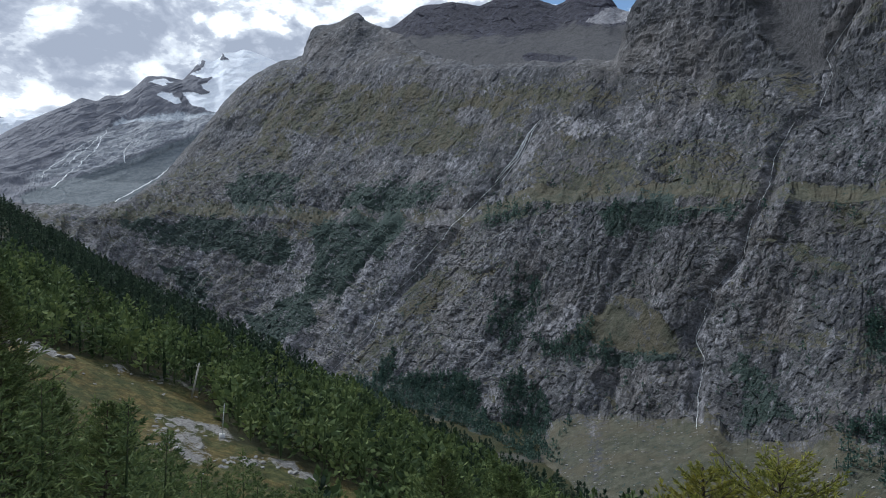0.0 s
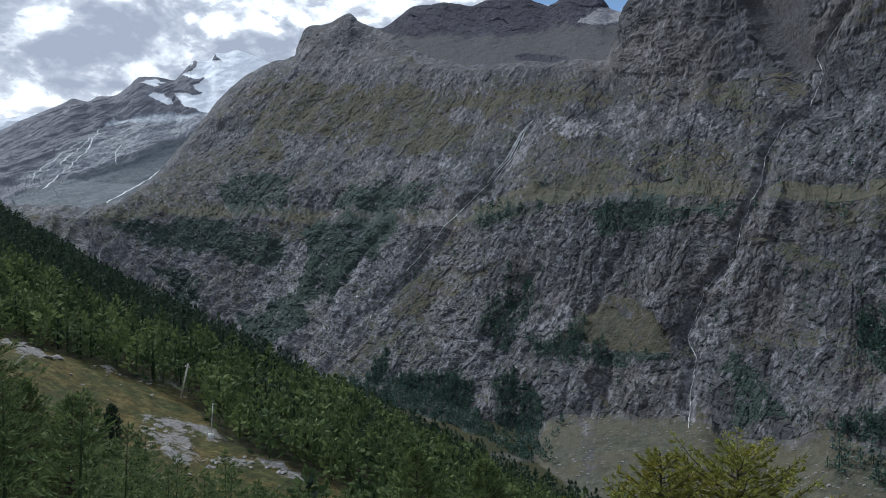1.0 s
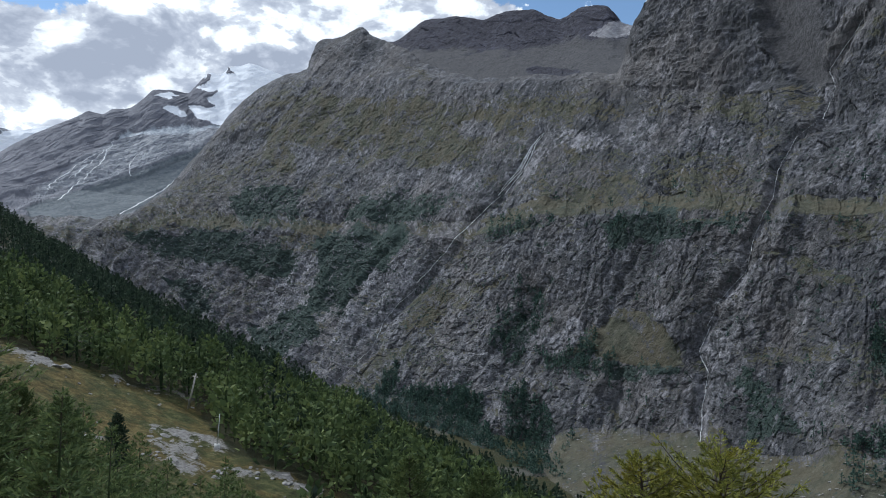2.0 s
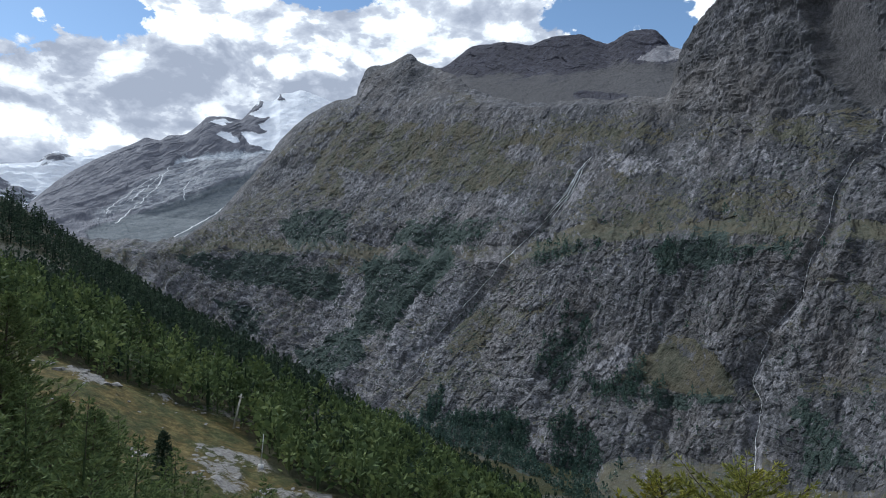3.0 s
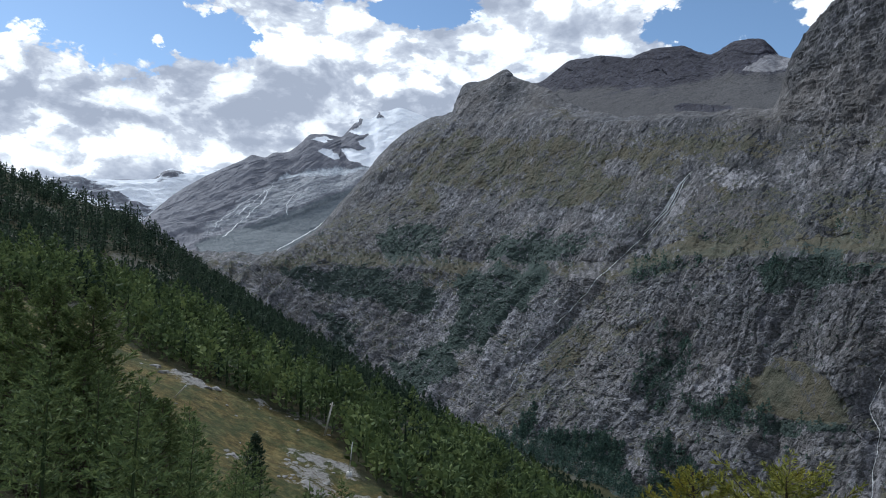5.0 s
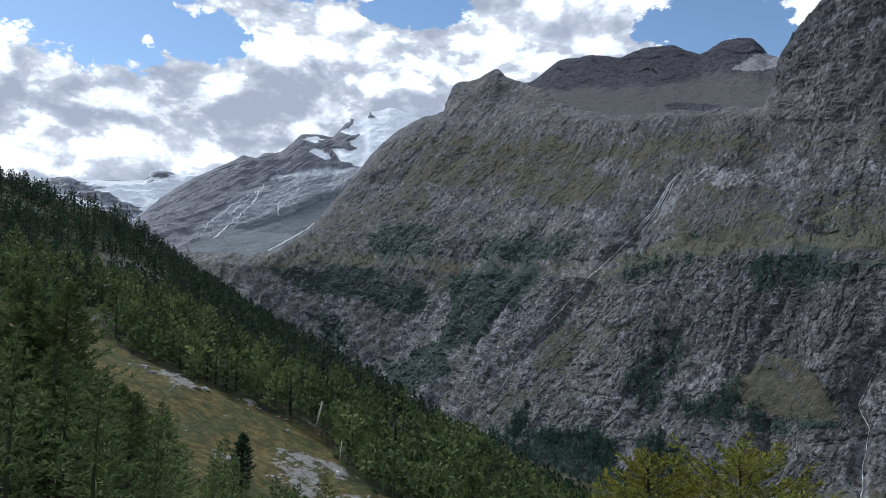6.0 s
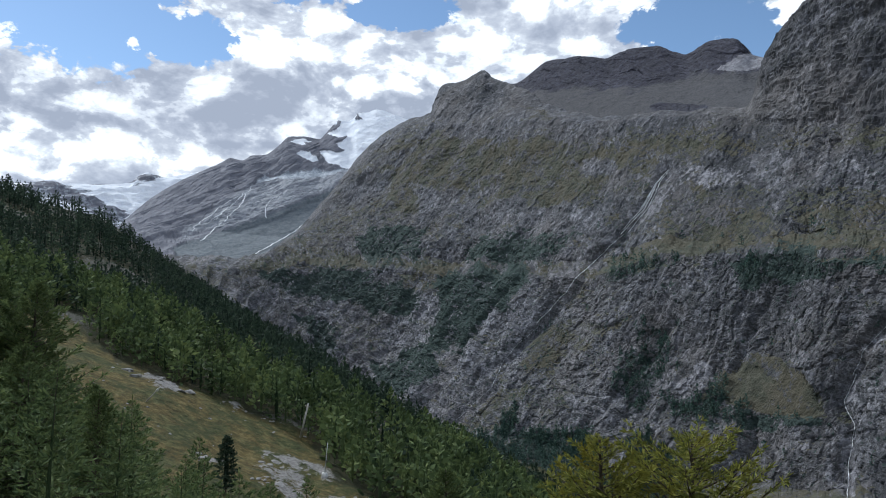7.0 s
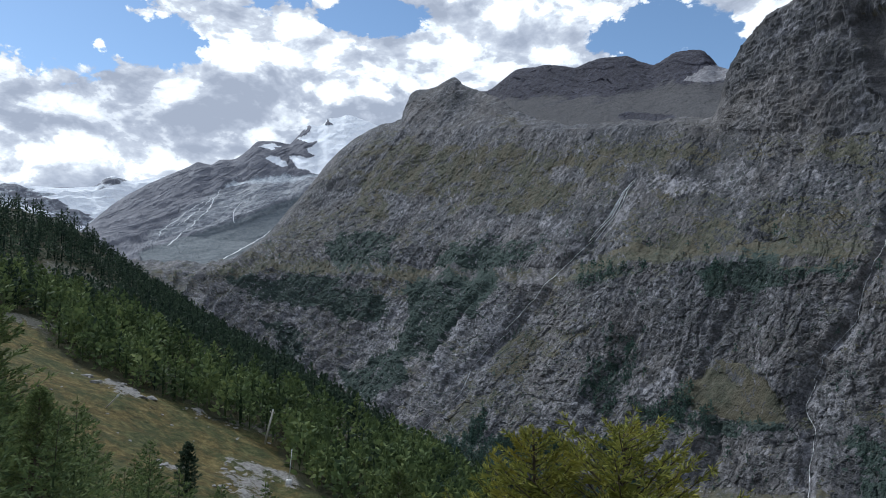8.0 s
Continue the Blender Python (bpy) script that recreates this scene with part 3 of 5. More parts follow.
BUSH_LOW = [
    [(-22.9, 1.5), (-16.2, 2.1), (-11.3, 0.6), (-11.9, -1.2), (-17.0, -0.3), (-21.6, 0.6)],
    [(-9.8, 1.9), (-2.3, 2.2), (-2.9, 0.7), (-5.1, -0.6), (-6.8, -2.3), (-7.9, -4.2), (-10.6, -3.6), (-9.6, -1.0)],
    [(-20.7, -1.3), (-18.6, -0.9), (-16.8, -3.8), (-18.5, -4.5)],
    [(-15.0, -4.8), (-9.4, -2.9), (-10.2, -6.5), (-13.3, -7.8)],
    [(12.7, -7.9), (17.6, -7.3), (18.3, -8.1), (15.2, -8.9), (12.7, -8.7)],
    [(21.4, -7.4), (24.4, -8.4), (25.5, -11.9), (21.8, -13.1)]]
WOODS_MID = [
    [(2.0, 2.6), (5.1, 3.2), (8.6, 3.9), (8.4, 2.9), (6.4, 1.9), (2.9, 1.4)],
    [(3.8, -4.0), (6.4, -2.5), (7.0, -1.4), (7.6, -2.5), (7.2, -4.9), (6.7, -6.6), (5.3, -8.0), (3.7, -6.6)],
    [(6.6, -6.8), (9.4, -7.1), (11.1, -4.6), (11.8, -5.0), (11.1, -7.2), (13.2, -7.2), (12.8, -9.1), (9.8, -9.2), (7.2, -8.4)],
    [(5.1, -1.6), (7.2, -1.3), (7.2, -2.8), (5.0, -3.0)],
    [(12.5, 3.0), (14.4, 3.3), (13.8, 0.9), (12.7, 1.1)],
    [(29.6, -4.3), (33.1, -3.4), (33.1, -8.9), (29.2, -7.7)]]
WOODS_FOOT = [
    [(-4.0, -10.1), (0.8, -9.6), (2.9, -10.5), (3.4, -13.1), (5.1, -15.3), (-1.0, -14.9), (-4.0, -12.3)],
    [(4.4, -10.5), (6.4, -9.6), (8.4, -12.5), (8.0, -15.2), (9.4, -16.4), (3.8, -16.6), (5.1, -12.7)],
    [(-5.5, -10.9), (-4.0, -7.4), (-3.1, -8.0), (-3.6, -10.9)],
    [(-9.6, -9.6), (-6.2, -10.5), (-3.6, -10.9), (3.4, -14.0), (7.7, -16.0), (7.7, -19.5), (-3.6, -17.9), (-10.4, -13.4)],
    [(27.8, -12.3), (33.1, -10.9), (33.0, -16.5), (27.5, -15.9)],
    [(9.4, -13.4), (9.9, -12.3), (10.6, -12.7), (8.7, -15.2), (7.9, -15.4)]]
SLABS = [
    [(4.2, 6.2), (6.8, 9.6), (9.4, 10.4), (9.9, 8.9), (7.8, 7.7), (6.0, 5.8)],
    [(8.8, 10.1), (13.2, 9.5), (12.9, 8.3), (9.4, 8.1)],
    [(6.9, -6.1), (9.4, -3.9), (10.9, -4.3), (9.9, -6.2), (8.3, -6.9)],
    [(18.6, -6.5), (20.0, -4.6), (21.5, -5.0), (21.1, -7.1), (19.5, -8.3)],
    [(17.4, -8.2), (19.7, -7.9), (19.3, -13.1), (17.0, -12.4)],
    [(19.7, -3.0), (22.6, 0.3), (23.3, 0.7), (22.9, -0.3), (21.1, -3.0), (20.0, -3.6)],
    [(-9.8, -9.6), (-6.2, -6.9), (-5.7, -7.3), (-8.3, -9.9)]]
TRACKS = [
    [(15.0, 8.3), (15.7, 8.3), (15.7, 6.9), (14.8, 4.6), (14.1, 4.4), (14.8, 6.6)],
    [(22.9, 11.9), (23.8, 11.7), (25.3, 9.2), (24.1, 9.7)],
    [(-12.0, -7.0), (-10.2, -6.5), (-10.1, -7.9), (-11.7, -8.3)],
    [(18.2, 7.3), (18.7, 7.3), (17.4, 4.2), (17.0, 4.6)]]
OUTCROPS = [
    [(-17.2, 8.8), (-13.8, 9.3), (-13.7, 7.4), (-16.4, 7.2)],
    [(-11.8, 8.8), (-8.3, 8.6), (-8.1, 6.7), (-11.3, 6.6)],
    [(-7.4, 7.0), (-3.6, 8.4), (-2.4, 6.4), (-6.2, 5.4)],
    [(-3.6, 6.4), (-0.1, 7.3), (3.7, 7.0), (2.9, 5.3), (-3.6, 4.9)],
    [(9.4, 10.8), (17.6, 10.9), (22.6, 9.9), (22.8, 7.4), (16.8, 8.1), (13.6, 8.3)],
    [(25.9, 10.8), (30.9, 12.2), (33.1, 10.8), (33.1, 5.3), (25.1, 4.6)],
    [(0.3, 10.9), (3.4, 11.2), (4.2, 9.6), (1.2, 9.2)]]
BUTTRESS = [
    [(13.4, 13.1), (13.7, 14.9), (15.2, 31.5), (20.8, 30.5), (21.9, 18.0), (22.7, 15.5), (24.9, 12.7), (22.6, 11.9), (17.6, 12.7)]]
SCREE_CHUTE = [
    [(22.2, 20.5), (25.9, 19.9), (26.9, 15.0), (26.6, 12.7), (25.2, 12.7), (23.2, 15.7)]]


def region(az, el, outlines, soft=1.0):
    """How deep each point lies inside any of several outlines, from -1 (outside) to 1, reached within so many degrees."""
    out = np.full(az.shape, -1.0)
    deg = el * 57.3
    for poly in outlines:
        q = np.array(poly)
        lo, hi = q.min(0) - soft, q.max(0) + soft
        box = (az > lo[0]) & (az < hi[0]) & (deg > lo[1]) & (deg < hi[1])
        x, y = az[box], deg[box]
        dist, hit = np.full(x.shape, 9.0), np.zeros(x.shape, bool)
        for (x0, y0), (x1, y1) in zip(q, np.roll(q, -1, 0)):
            dx, dy = x1 - x0, y1 - y0
            u = np.clip(((x - x0) * dx + (y - y0) * dy) / (dx * dx + dy * dy + 1e-12), 0, 1)
            dist = np.minimum(dist, np.hypot(x - x0 - u * dx, y - y0 - u * dy))
            hit ^= ((y0 > y) != (y1 > y)) & (x < dx * (y - y0) / (dy + 1e-12) + x0)
        out[box] = np.maximum(out[box], np.clip(np.where(hit, dist, -dist) / soft, -1, 1))
    return out


def build_valley_side():
    az = spacing((-34, -25, 50), (-25, 33, 840), (33, 44, 40), (44, 95, 30))
    bench = curve(az, BENCH_R)
    floor_r, floor_z = curve(az, FLOOR_R), curve(az, FLOOR_Z)
    foot_r, foot_e = curve(az, FOOT_R), curve(az, FOOT_E)
    be, ce, me_ = curve(az, BENCH_E), curve(az, CREST_E), curve(az, SHOULDER_E)
    be = np.minimum(be, ce - 0.012)
    me_ = np.clip(me_, be + 0.3 * (ce - be), be + 0.97 * (ce - be))
    crest_r = bench * (1.34 - 0.08 * smooth(11, 16, az))
    share = 0.62 + 0.16 * smooth(11, 14, az) - 0.12 * smooth(23, 28, az)
    mid_r = bench + share * (crest_r - bench)
    low_r, low_e = foot_r + 0.5 * (bench - foot_r), foot_e + 0.5 * (be - foot_e)
    wob = lambda k, s, a: a * perlin(az / s, k * 7.3, 0.5)
    lines = [(floor_r * 0.72, floor_z - 4), (floor_r, floor_z), (foot_r, foot_e * foot_r), (low_r * (1 + wob(1, 4, 0.03)), low_e * low_r + 20 * perlin(az / 5, 2.2, 0.4)),
             (bench, be * bench), (bench * 1.055, (be + 0.018) * bench * 1.055), (mid_r, me_ * mid_r), (crest_r, ce * crest_r), (crest_r * 1.06, ce * crest_r - 15), (crest_r * 1.25, ce * crest_r * 0.75)]
    P = loft(az, lines, (6, 34, 110, 110, 22, 120, 66, 4, 4))
    n = grid_normals(P)
    X, Y, Z = P[..., 0], P[..., 1], P[..., 2]
    A, R = np.degrees(np.arctan2(X, Y)), np.hypot(X, Y)
    E = Z / R
    S = np.broadcast_to(np.cumsum(np.radians(np.gradient(az)) * bench * 1.15), A.shape)
    scale = R / 1100
    # ragged outlines for every patch
    ax = A + 0.55 * fbm(S / 55, Z / 40, 4.4, 5, 0.6)
    ex = E + 0.0075 * fbm(S / 55, Z / 40, 7.9, 5, 0.6)
    scree = smooth(0.0, 0.02, np.interp(A, az, foot_e) + 0.004 - E + 0.01 * fbm(S / 60, Z / 200, 0.2, 3)) * smooth(6, 9, A)
    knoll = smooth(0.262, 0.272, E + 0.006 * fbm(S / 40, Z / 40, 0.4, 3)) * smooth(-3, -4.5, A)
    stony = smooth(0.205, 0.24, E - 0.014 * fbm(S / 120, Z / 60, 0.9, 4)) * smooth(14.5, 12.5, A) * smooth(-12, -9, A) * (1 - 0.9 * knoll)
    butt = smooth(-0.25, 0.25, region(A + 0.3 * fbm(S / 30, Z / 30, 2.2, 3), E, BUTTRESS, 0.6))
    chute = smooth(-0.5, 0.3, region(ax, ex, SCREE_CHUTE, 0.8))
    field = region(ax, ex, LOW_GRASS[:1], 0.9)
    meadow = np.maximum(1.3 * region(ax, ex, BENCH_GRASS + LOW_GRASS, 0.8) + 0.1, 0.55 * region(ax, ex, HIGH_GRASS, 1.2) - 0.2)
    crags = region(ax, ex, OUTCROPS, 0.7)
    upper = smooth(0.06, 0.11, E) * smooth(15.5, 13.0, A)
    # great ribs and gullies that run down to the left, more upright to the right
    lean = 0.78 - 0.5 * smooth(-12, 22, A)
    w1, w2 = 4 * fbm(S / 50, Z / 50, 1.1, 3), 4 * fbm(S / 50, Z / 50, 6.1, 3)
    k, z1 = S - lean * Z + w1, Z + w2
    big = 14 * (ridged(k / 200, Z / 460, 0.5, 2) - 0.5) + 7 * (ridged(k / 78, z1 / 190, 0.2, 2, 0.6) - 0.5)
    # bulging faces parted by sharp creases, then broken blocks
    crease = lambda a, b, c, o, g=0.55: 0.5 - ridged(a, b, c, o, g)
    mid = 1.8 * crease(k / 44, z1 / 70, 1.7, 3, 0.6) + 1.2 * fbm(S / 16, Z / 14, 5.2, 2, 0.5)
    b1, tone1 = blocks((k + 5 * perlin(S / 20, Z / 20, 3.4)) / 22, (z1 + 0.1 * S) / 40, 31, 0.6, 0.12)
    b2, tone2 = blocks((k + 3 * perlin(S / 15, Z / 15, 0.4)) / 10, (z1 + 0.1 * S) / 17, 32, 0.6, 0.28)
    b3, tone3 = blocks((k + 0.2 * Z) / 4.8, (Z + 0.1 * S) / 6.6, 33, 0.6, 0.28)
    b4, tone4 = blocks((k + 0.3 * Z) / 2.7, (Z - 0.15 * S) / 3.4, 34, 0.6, 0.25)
    fine = 3.0 * b1 + 2.6 * b2 + 1.9 * b3 + 1.1 * b4 + 0.25 * fbm(S / 5, Z / 4, Y / 30, 2, 0.5)
    # ledges that slope gently across, and the thin beds of the buttress
    dip = (z1 - 0.16 * S) / 24 + 0.8 * fbm(S / 130, Z / 70, 2.7, 3)
    saw = dip - np.floor(dip)
    ledge = 2.0 * (0.5 - saw) * smooth(0.0, 0.12, saw) * smooth(-0.15, 0.35, fbm(S / 70, Z / 50, 3.9, 3))
    bed = (Z + 0.14 * S) / 11 + 1.6 * fbm(S / 70, Z / 22, 5.7, 5, 0.62)
    tooth = bed - np.floor(bed)
    beds = 3.2 * (0.5 - tooth) * smooth(0.0, 0.2, tooth) * smooth(-0.3, 0.3, fbm(S / 40, Z / 20, 1.9, 3)) + 2.4 * b2 + 1.5 * b3 + 2.0 * fbm(S / 18, Z / 9, 0.6, 3, 0.6) + 6 * (ridged(S / 60, Z / 90, 0.9, 3) - 0.6)
    rough = big * (1 - 0.45 * upper) + mid * (1 - 0.5 * upper) + fine * (1 - 0.4 * upper) + ledge * (1 - 0.5 * upper)
    rough = rough * (1 - butt) + beds * butt
    turf = smooth(0.0, 0.8, meadow - 0.8 * np.maximum(crags, 0))
    calm = 1 - 0.85 * np.maximum(scree, chute) - 0.15 * stony - 0.4 * turf - 0.25 * smooth(0, 0.5, field)
    rough = rough * np.clip(calm, 0.12, 1)
    jog = A + 0.22 * fbm(Z / 30, 0.7, 2.0, 3)
    for path, wide, deep in ((LEFT_STREAM, 0.42, 9), (RIGHT_STREAM, 0.42, 12), (CLEFT_A, 0.35, 9), (CLEFT_B, 0.4, 8), (CLEFT_C, 0.35, 7), (CLEFT_D, 0.3, 7), (CHUTE, 1.2, 22)):
        d, _ = near_line(jog, E, path)
        rough = rough - deep * scale * np.exp(-(d / wide) ** 2) * (1 - scree)
    edge = np.ones(P.shape[:2])
    edge[:6] = 0.1
    rim = smooth(0.022, 0.0, np.interp(A, az, ce) - E) * smooth(16, 13.5, A) * (1 - 0.8 * smooth(-4.5, -1.5, A) * smooth(13.5, 12.5, A))
    P = P + n * (rough * scale * edge * (1 - 0.6 * rim))[..., None]
    nz = np.abs(grid_normals(P)[..., 2])
    mottle = fbm(S / 40, Z / 26, 7.7, 5, 0.62)
    # haze put in as paler low left rock; weaker sun as a darker right
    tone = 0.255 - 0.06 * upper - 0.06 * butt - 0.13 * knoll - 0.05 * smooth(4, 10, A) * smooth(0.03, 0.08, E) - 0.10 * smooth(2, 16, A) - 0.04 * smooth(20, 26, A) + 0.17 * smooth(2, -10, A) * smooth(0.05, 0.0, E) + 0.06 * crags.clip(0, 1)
    tone = tone + 0.10 * mottle + 0.09 * tone1 + 0.11 * tone2 + 0.11 * tone3 + 0.08 * tone4 + butt * (0.16 * (tooth - 0.5) + 0.1 * mottle)
    grass = 0.6 * smooth(0.35, 0.85, nz) - 0.04 + 0.34 * mottle + 0.40 * smooth(-0.6, 0.6, meadow) + 0.20 * upper * smooth(0.27, 0.20, E)
    grass = grass - 0.5 * smooth(-0.3, 0.6, crags) - 0.25 * stony - 0.6 * butt + 0.3 * smooth(0, 0.4, field)
    grass = grass - 0.7 * knoll - 0.35 * smooth(0.02, 0.0, np.interp(A, az, ce) - E)
    grass = np.maximum(grass, scree * (0.72 + 0.25 * fbm(S / 40, Z / 60, 1.7, 3)))
    wood = np.maximum(region(ax, ex, WOODS_MID, 0.7), region(ax, ex, WOODS_FOOT, 0.7)) + 0.25 * fbm(S / 25, Z / 20, 5.9, 4, 0.6)
    bush = region(ax, ex, BUSH_HIGH + BUSH_LOW, 0.9) + 0.5 * mottle
    scrub = 0.10 + 0.16 * mottle + 0.36 * smooth(-0.3, 0.5, wood) + 0.46 * smooth(-0.5, 0.4, bush) + 0.09 * smooth(0.1, 0.02, E) * smooth(5, -5, A)
    scrub = scrub * (1 - scree * 0.8) - 0.35 * smooth(0.15, 0.2, E) - 0.6 * butt - 0.25 * smooth(0.0, 0.5, field)
    pale = -0.4 + 0.55 * smooth(-0.4, 0.4, region(ax, ex, SLABS, 0.6)) + 0.45 * smooth(-0.5, 0.5, region(A + 0.2 * mottle, E, TRACKS, 0.3)) + 0.15 * mottle + 0.1 * tone3
    gravel = stony * 0.42 + chute * 0.8 + scree * 0.28 * smooth(-0.3, 0.4, fbm((S + Z) / 16, (Z - S) / 90, 6.1, 3))
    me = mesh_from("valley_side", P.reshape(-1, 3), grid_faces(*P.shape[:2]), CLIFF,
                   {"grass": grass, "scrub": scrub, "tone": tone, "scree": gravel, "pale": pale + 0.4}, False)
    tagged(new("valley_side", me), "steep grey rock mountainside with grassy ledges and scree", "mountain", kind="structure")
    A, E = np.degrees(np.arctan2(P[..., 0], P[..., 1])), P[..., 2] / np.hypot(P[..., 0], P[..., 1])
    return P, A, E, wood, bush


PALE_SHELF = [
    [(10.4, 17.0), (11.5, 17.7), (12.6, 18.3), (13.2, 18.3), (14.6, 17.6), (14.1, 16.8), (12.3, 16.7)]]


def build_peaks():
    az = spacing((-8, 24, 420))
    ce = curve(az, PEAK_E)
    rim = curve(az, BENCH_R) * 1.28
    cr = curve(az, BENCH_R) * 1.95
    lines = [(rim, np.full_like(az, 0.2) * rim), (rim * 1.22, (0.258 + 0.004 * perlin(az / 3, 0.2, 0.3)) * rim * 1.22), (cr * 0.9, (0.262 + 0.32 * (ce - 0.262)) * cr * 0.9), (cr, ce * cr), (cr * 1.06, ce * cr - 30), (cr * 1.2, ce * cr * 0.7)]
    P = loft(az, lines, (10, 50, 100, 4, 4))
    n = grid_normals(P)
    X, Y, Z = P[..., 0], P[..., 1], P[..., 2]
    A, E = np.degrees(np.arctan2(X, Y)), Z / np.hypot(X, Y)
    rocky = smooth(0.27, 0.30, E + 0.008 * fbm(X / 120, Z / 50, 0.6, 3) - 0.012 * smooth(4, 9, A))
    step = smooth(0.0, 0.5, region(A + 0.4 * fbm(X / 60, Z / 60, 1.6, 3), E, [[(5.4, 14.6), (6.5, 15.1), (9.5, 14.8), (11, 14.2), (8, 13.9)]], 0.5))
    b = 7 * (ridged(X / 130 + Z / 160, Z / 260, Y / 300, 4, 0.5) - 0.6) * (0.2 + 0.8 * rocky) + 2.5 * fbm(X / 40, Y / 40, Z / 40, 4)
    b = b + (1 - rocky) * (2 * blocks(X / 30 + Z / 60, Y / 34, 41, 0.4)[0] + 1.4 * blocks(X / 11, Y / 13 + Z / 20, 42, 0.5)[0])
    b = b + (rocky + step) * (5 * blocks(X / 40 + Z / 60, Z / 36, 35, 0.6)[0] + 3.5 * blocks(X / 15 + Z / 30, Z / 14, 36, 0.6)[0])
    P = P + n * b[..., None] * (0.5 + 0.5 * smooth(0, 0.006, (np.interp(A, az, ce) - E)))[..., None]
    snow = smooth(-0.3, 0.5, region(A + 0.25 * fbm(X / 40, Z / 40, 0.7, 4), E, PALE_SHELF, 0.6))
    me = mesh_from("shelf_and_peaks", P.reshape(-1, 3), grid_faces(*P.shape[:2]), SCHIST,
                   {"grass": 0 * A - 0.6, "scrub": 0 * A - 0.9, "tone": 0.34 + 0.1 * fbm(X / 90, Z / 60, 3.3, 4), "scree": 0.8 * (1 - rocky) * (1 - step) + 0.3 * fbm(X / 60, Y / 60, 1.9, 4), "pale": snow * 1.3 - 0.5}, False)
    tagged(new("dark_peaks", me), "dark rocky peaks above a grey scree shelf", "mountain", kind="structure")


GLACIER_STREAM = [(-24.3, 0.148), (-25.0, 0.132), (-25.9, 0.118), (-26.9, 0.102), (-27.9, 0.087), (-28.8, 0.073)]
SIDE_RILL = [(-21.8, 0.138), (-22.8, 0.131), (-23.3, 0.119), (-23.4, 0.106)]
MORAINE_STREAM = [(-20.1, 0.104), (-21.4, 0.087), (-22.9, 0.071), (-24.1, 0.055)]
SNOWFIELD = [
    [(-18.8, 12.7), (-18.0, 13.8), (-16.7, 14.3), (-14.9, 15.1), (-13.7, 14.9), (-10.6, 14.6), (-10.6, 12.9), (-15.0, 11.9), (-16.7, 9.9), (-18.5, 10.4), (-19.2, 11.2), (-17.8, 11.3), (-17.8, 11.8), (-18.6, 12.2)],
    [(-21.7, 11.9), (-20.4, 12.3), (-19.8, 12.1), (-20.6, 11.7)],
    [(-21.0, 10.9), (-20.4, 11.2), (-19.3, 10.4), (-19.9, 10.4)]]
SNOW_ROCKS = [
    [(-19.4, 12.1), (-18.6, 12.7), (-17.1, 12.3), (-17.6, 12.0), (-18.8, 11.9)],
    [(-20.6, 12.1), (-18.9, 11.9), (-17.4, 11.3), (-19.3, 11.3)],
    [(-18.6, 13.0), (-17.9, 13.8), (-17.6, 13.8), (-18.2, 13.0)],
    [(-16.7, 13.8), (-16.5, 14.4), (-15.8, 13.8)]]
ICE_TONGUE = [
    [(-24.4, 8.3), (-23.6, 9.1), (-21.0, 9.7), (-17.5, 10.1), (-16.7, 9.9), (-19.2, 9.3), (-21.6, 9.0), (-23.5, 8.6)]]
WASHED_ROCK = [
    [(-29.4, 4.1), (-27.7, 5.8), (-24.7, 8.1), (-21.6, 9.0), (-17.1, 9.7), (-18.3, 8.3), (-20.9, 7.3), (-24.2, 5.6), (-27.4, 4.8)]]
MORAINE = [
    [(-27.5, 4.6), (-24.2, 5.6), (-20.9, 7.2), (-18.1, 8.3), (-17.1, 8.8), (-18.3, 6.5), (-20.8, 4.2), (-24.1, 2.9), (-26.9, 3.2)]]
GREY_FAN = [
    [(-29.7, 3.4), (-27.4, 4.6), (-26.3, 3.3), (-24.1, 3.0), (-24.0, 2.0), (-28.9, 2.2)]]
RIDGE_ROCKS = [
    [(-33.0, 8.0), (-32.1, 8.7), (-31.5, 9.0), (-30.2, 8.7), (-31.1, 8.3), (-32.1, 8.0)],
    [(-39.2, 7.8), (-37.4, 7.9), (-35.2, 7.0), (-32.4, 5.8), (-33.6, 5.1), (-37.0, 6.2), (-39.5, 7.0)],
    [(-35.6, 8.0), (-32.9, 8.3), (-33.0, 8.0), (-35.3, 7.7)]]


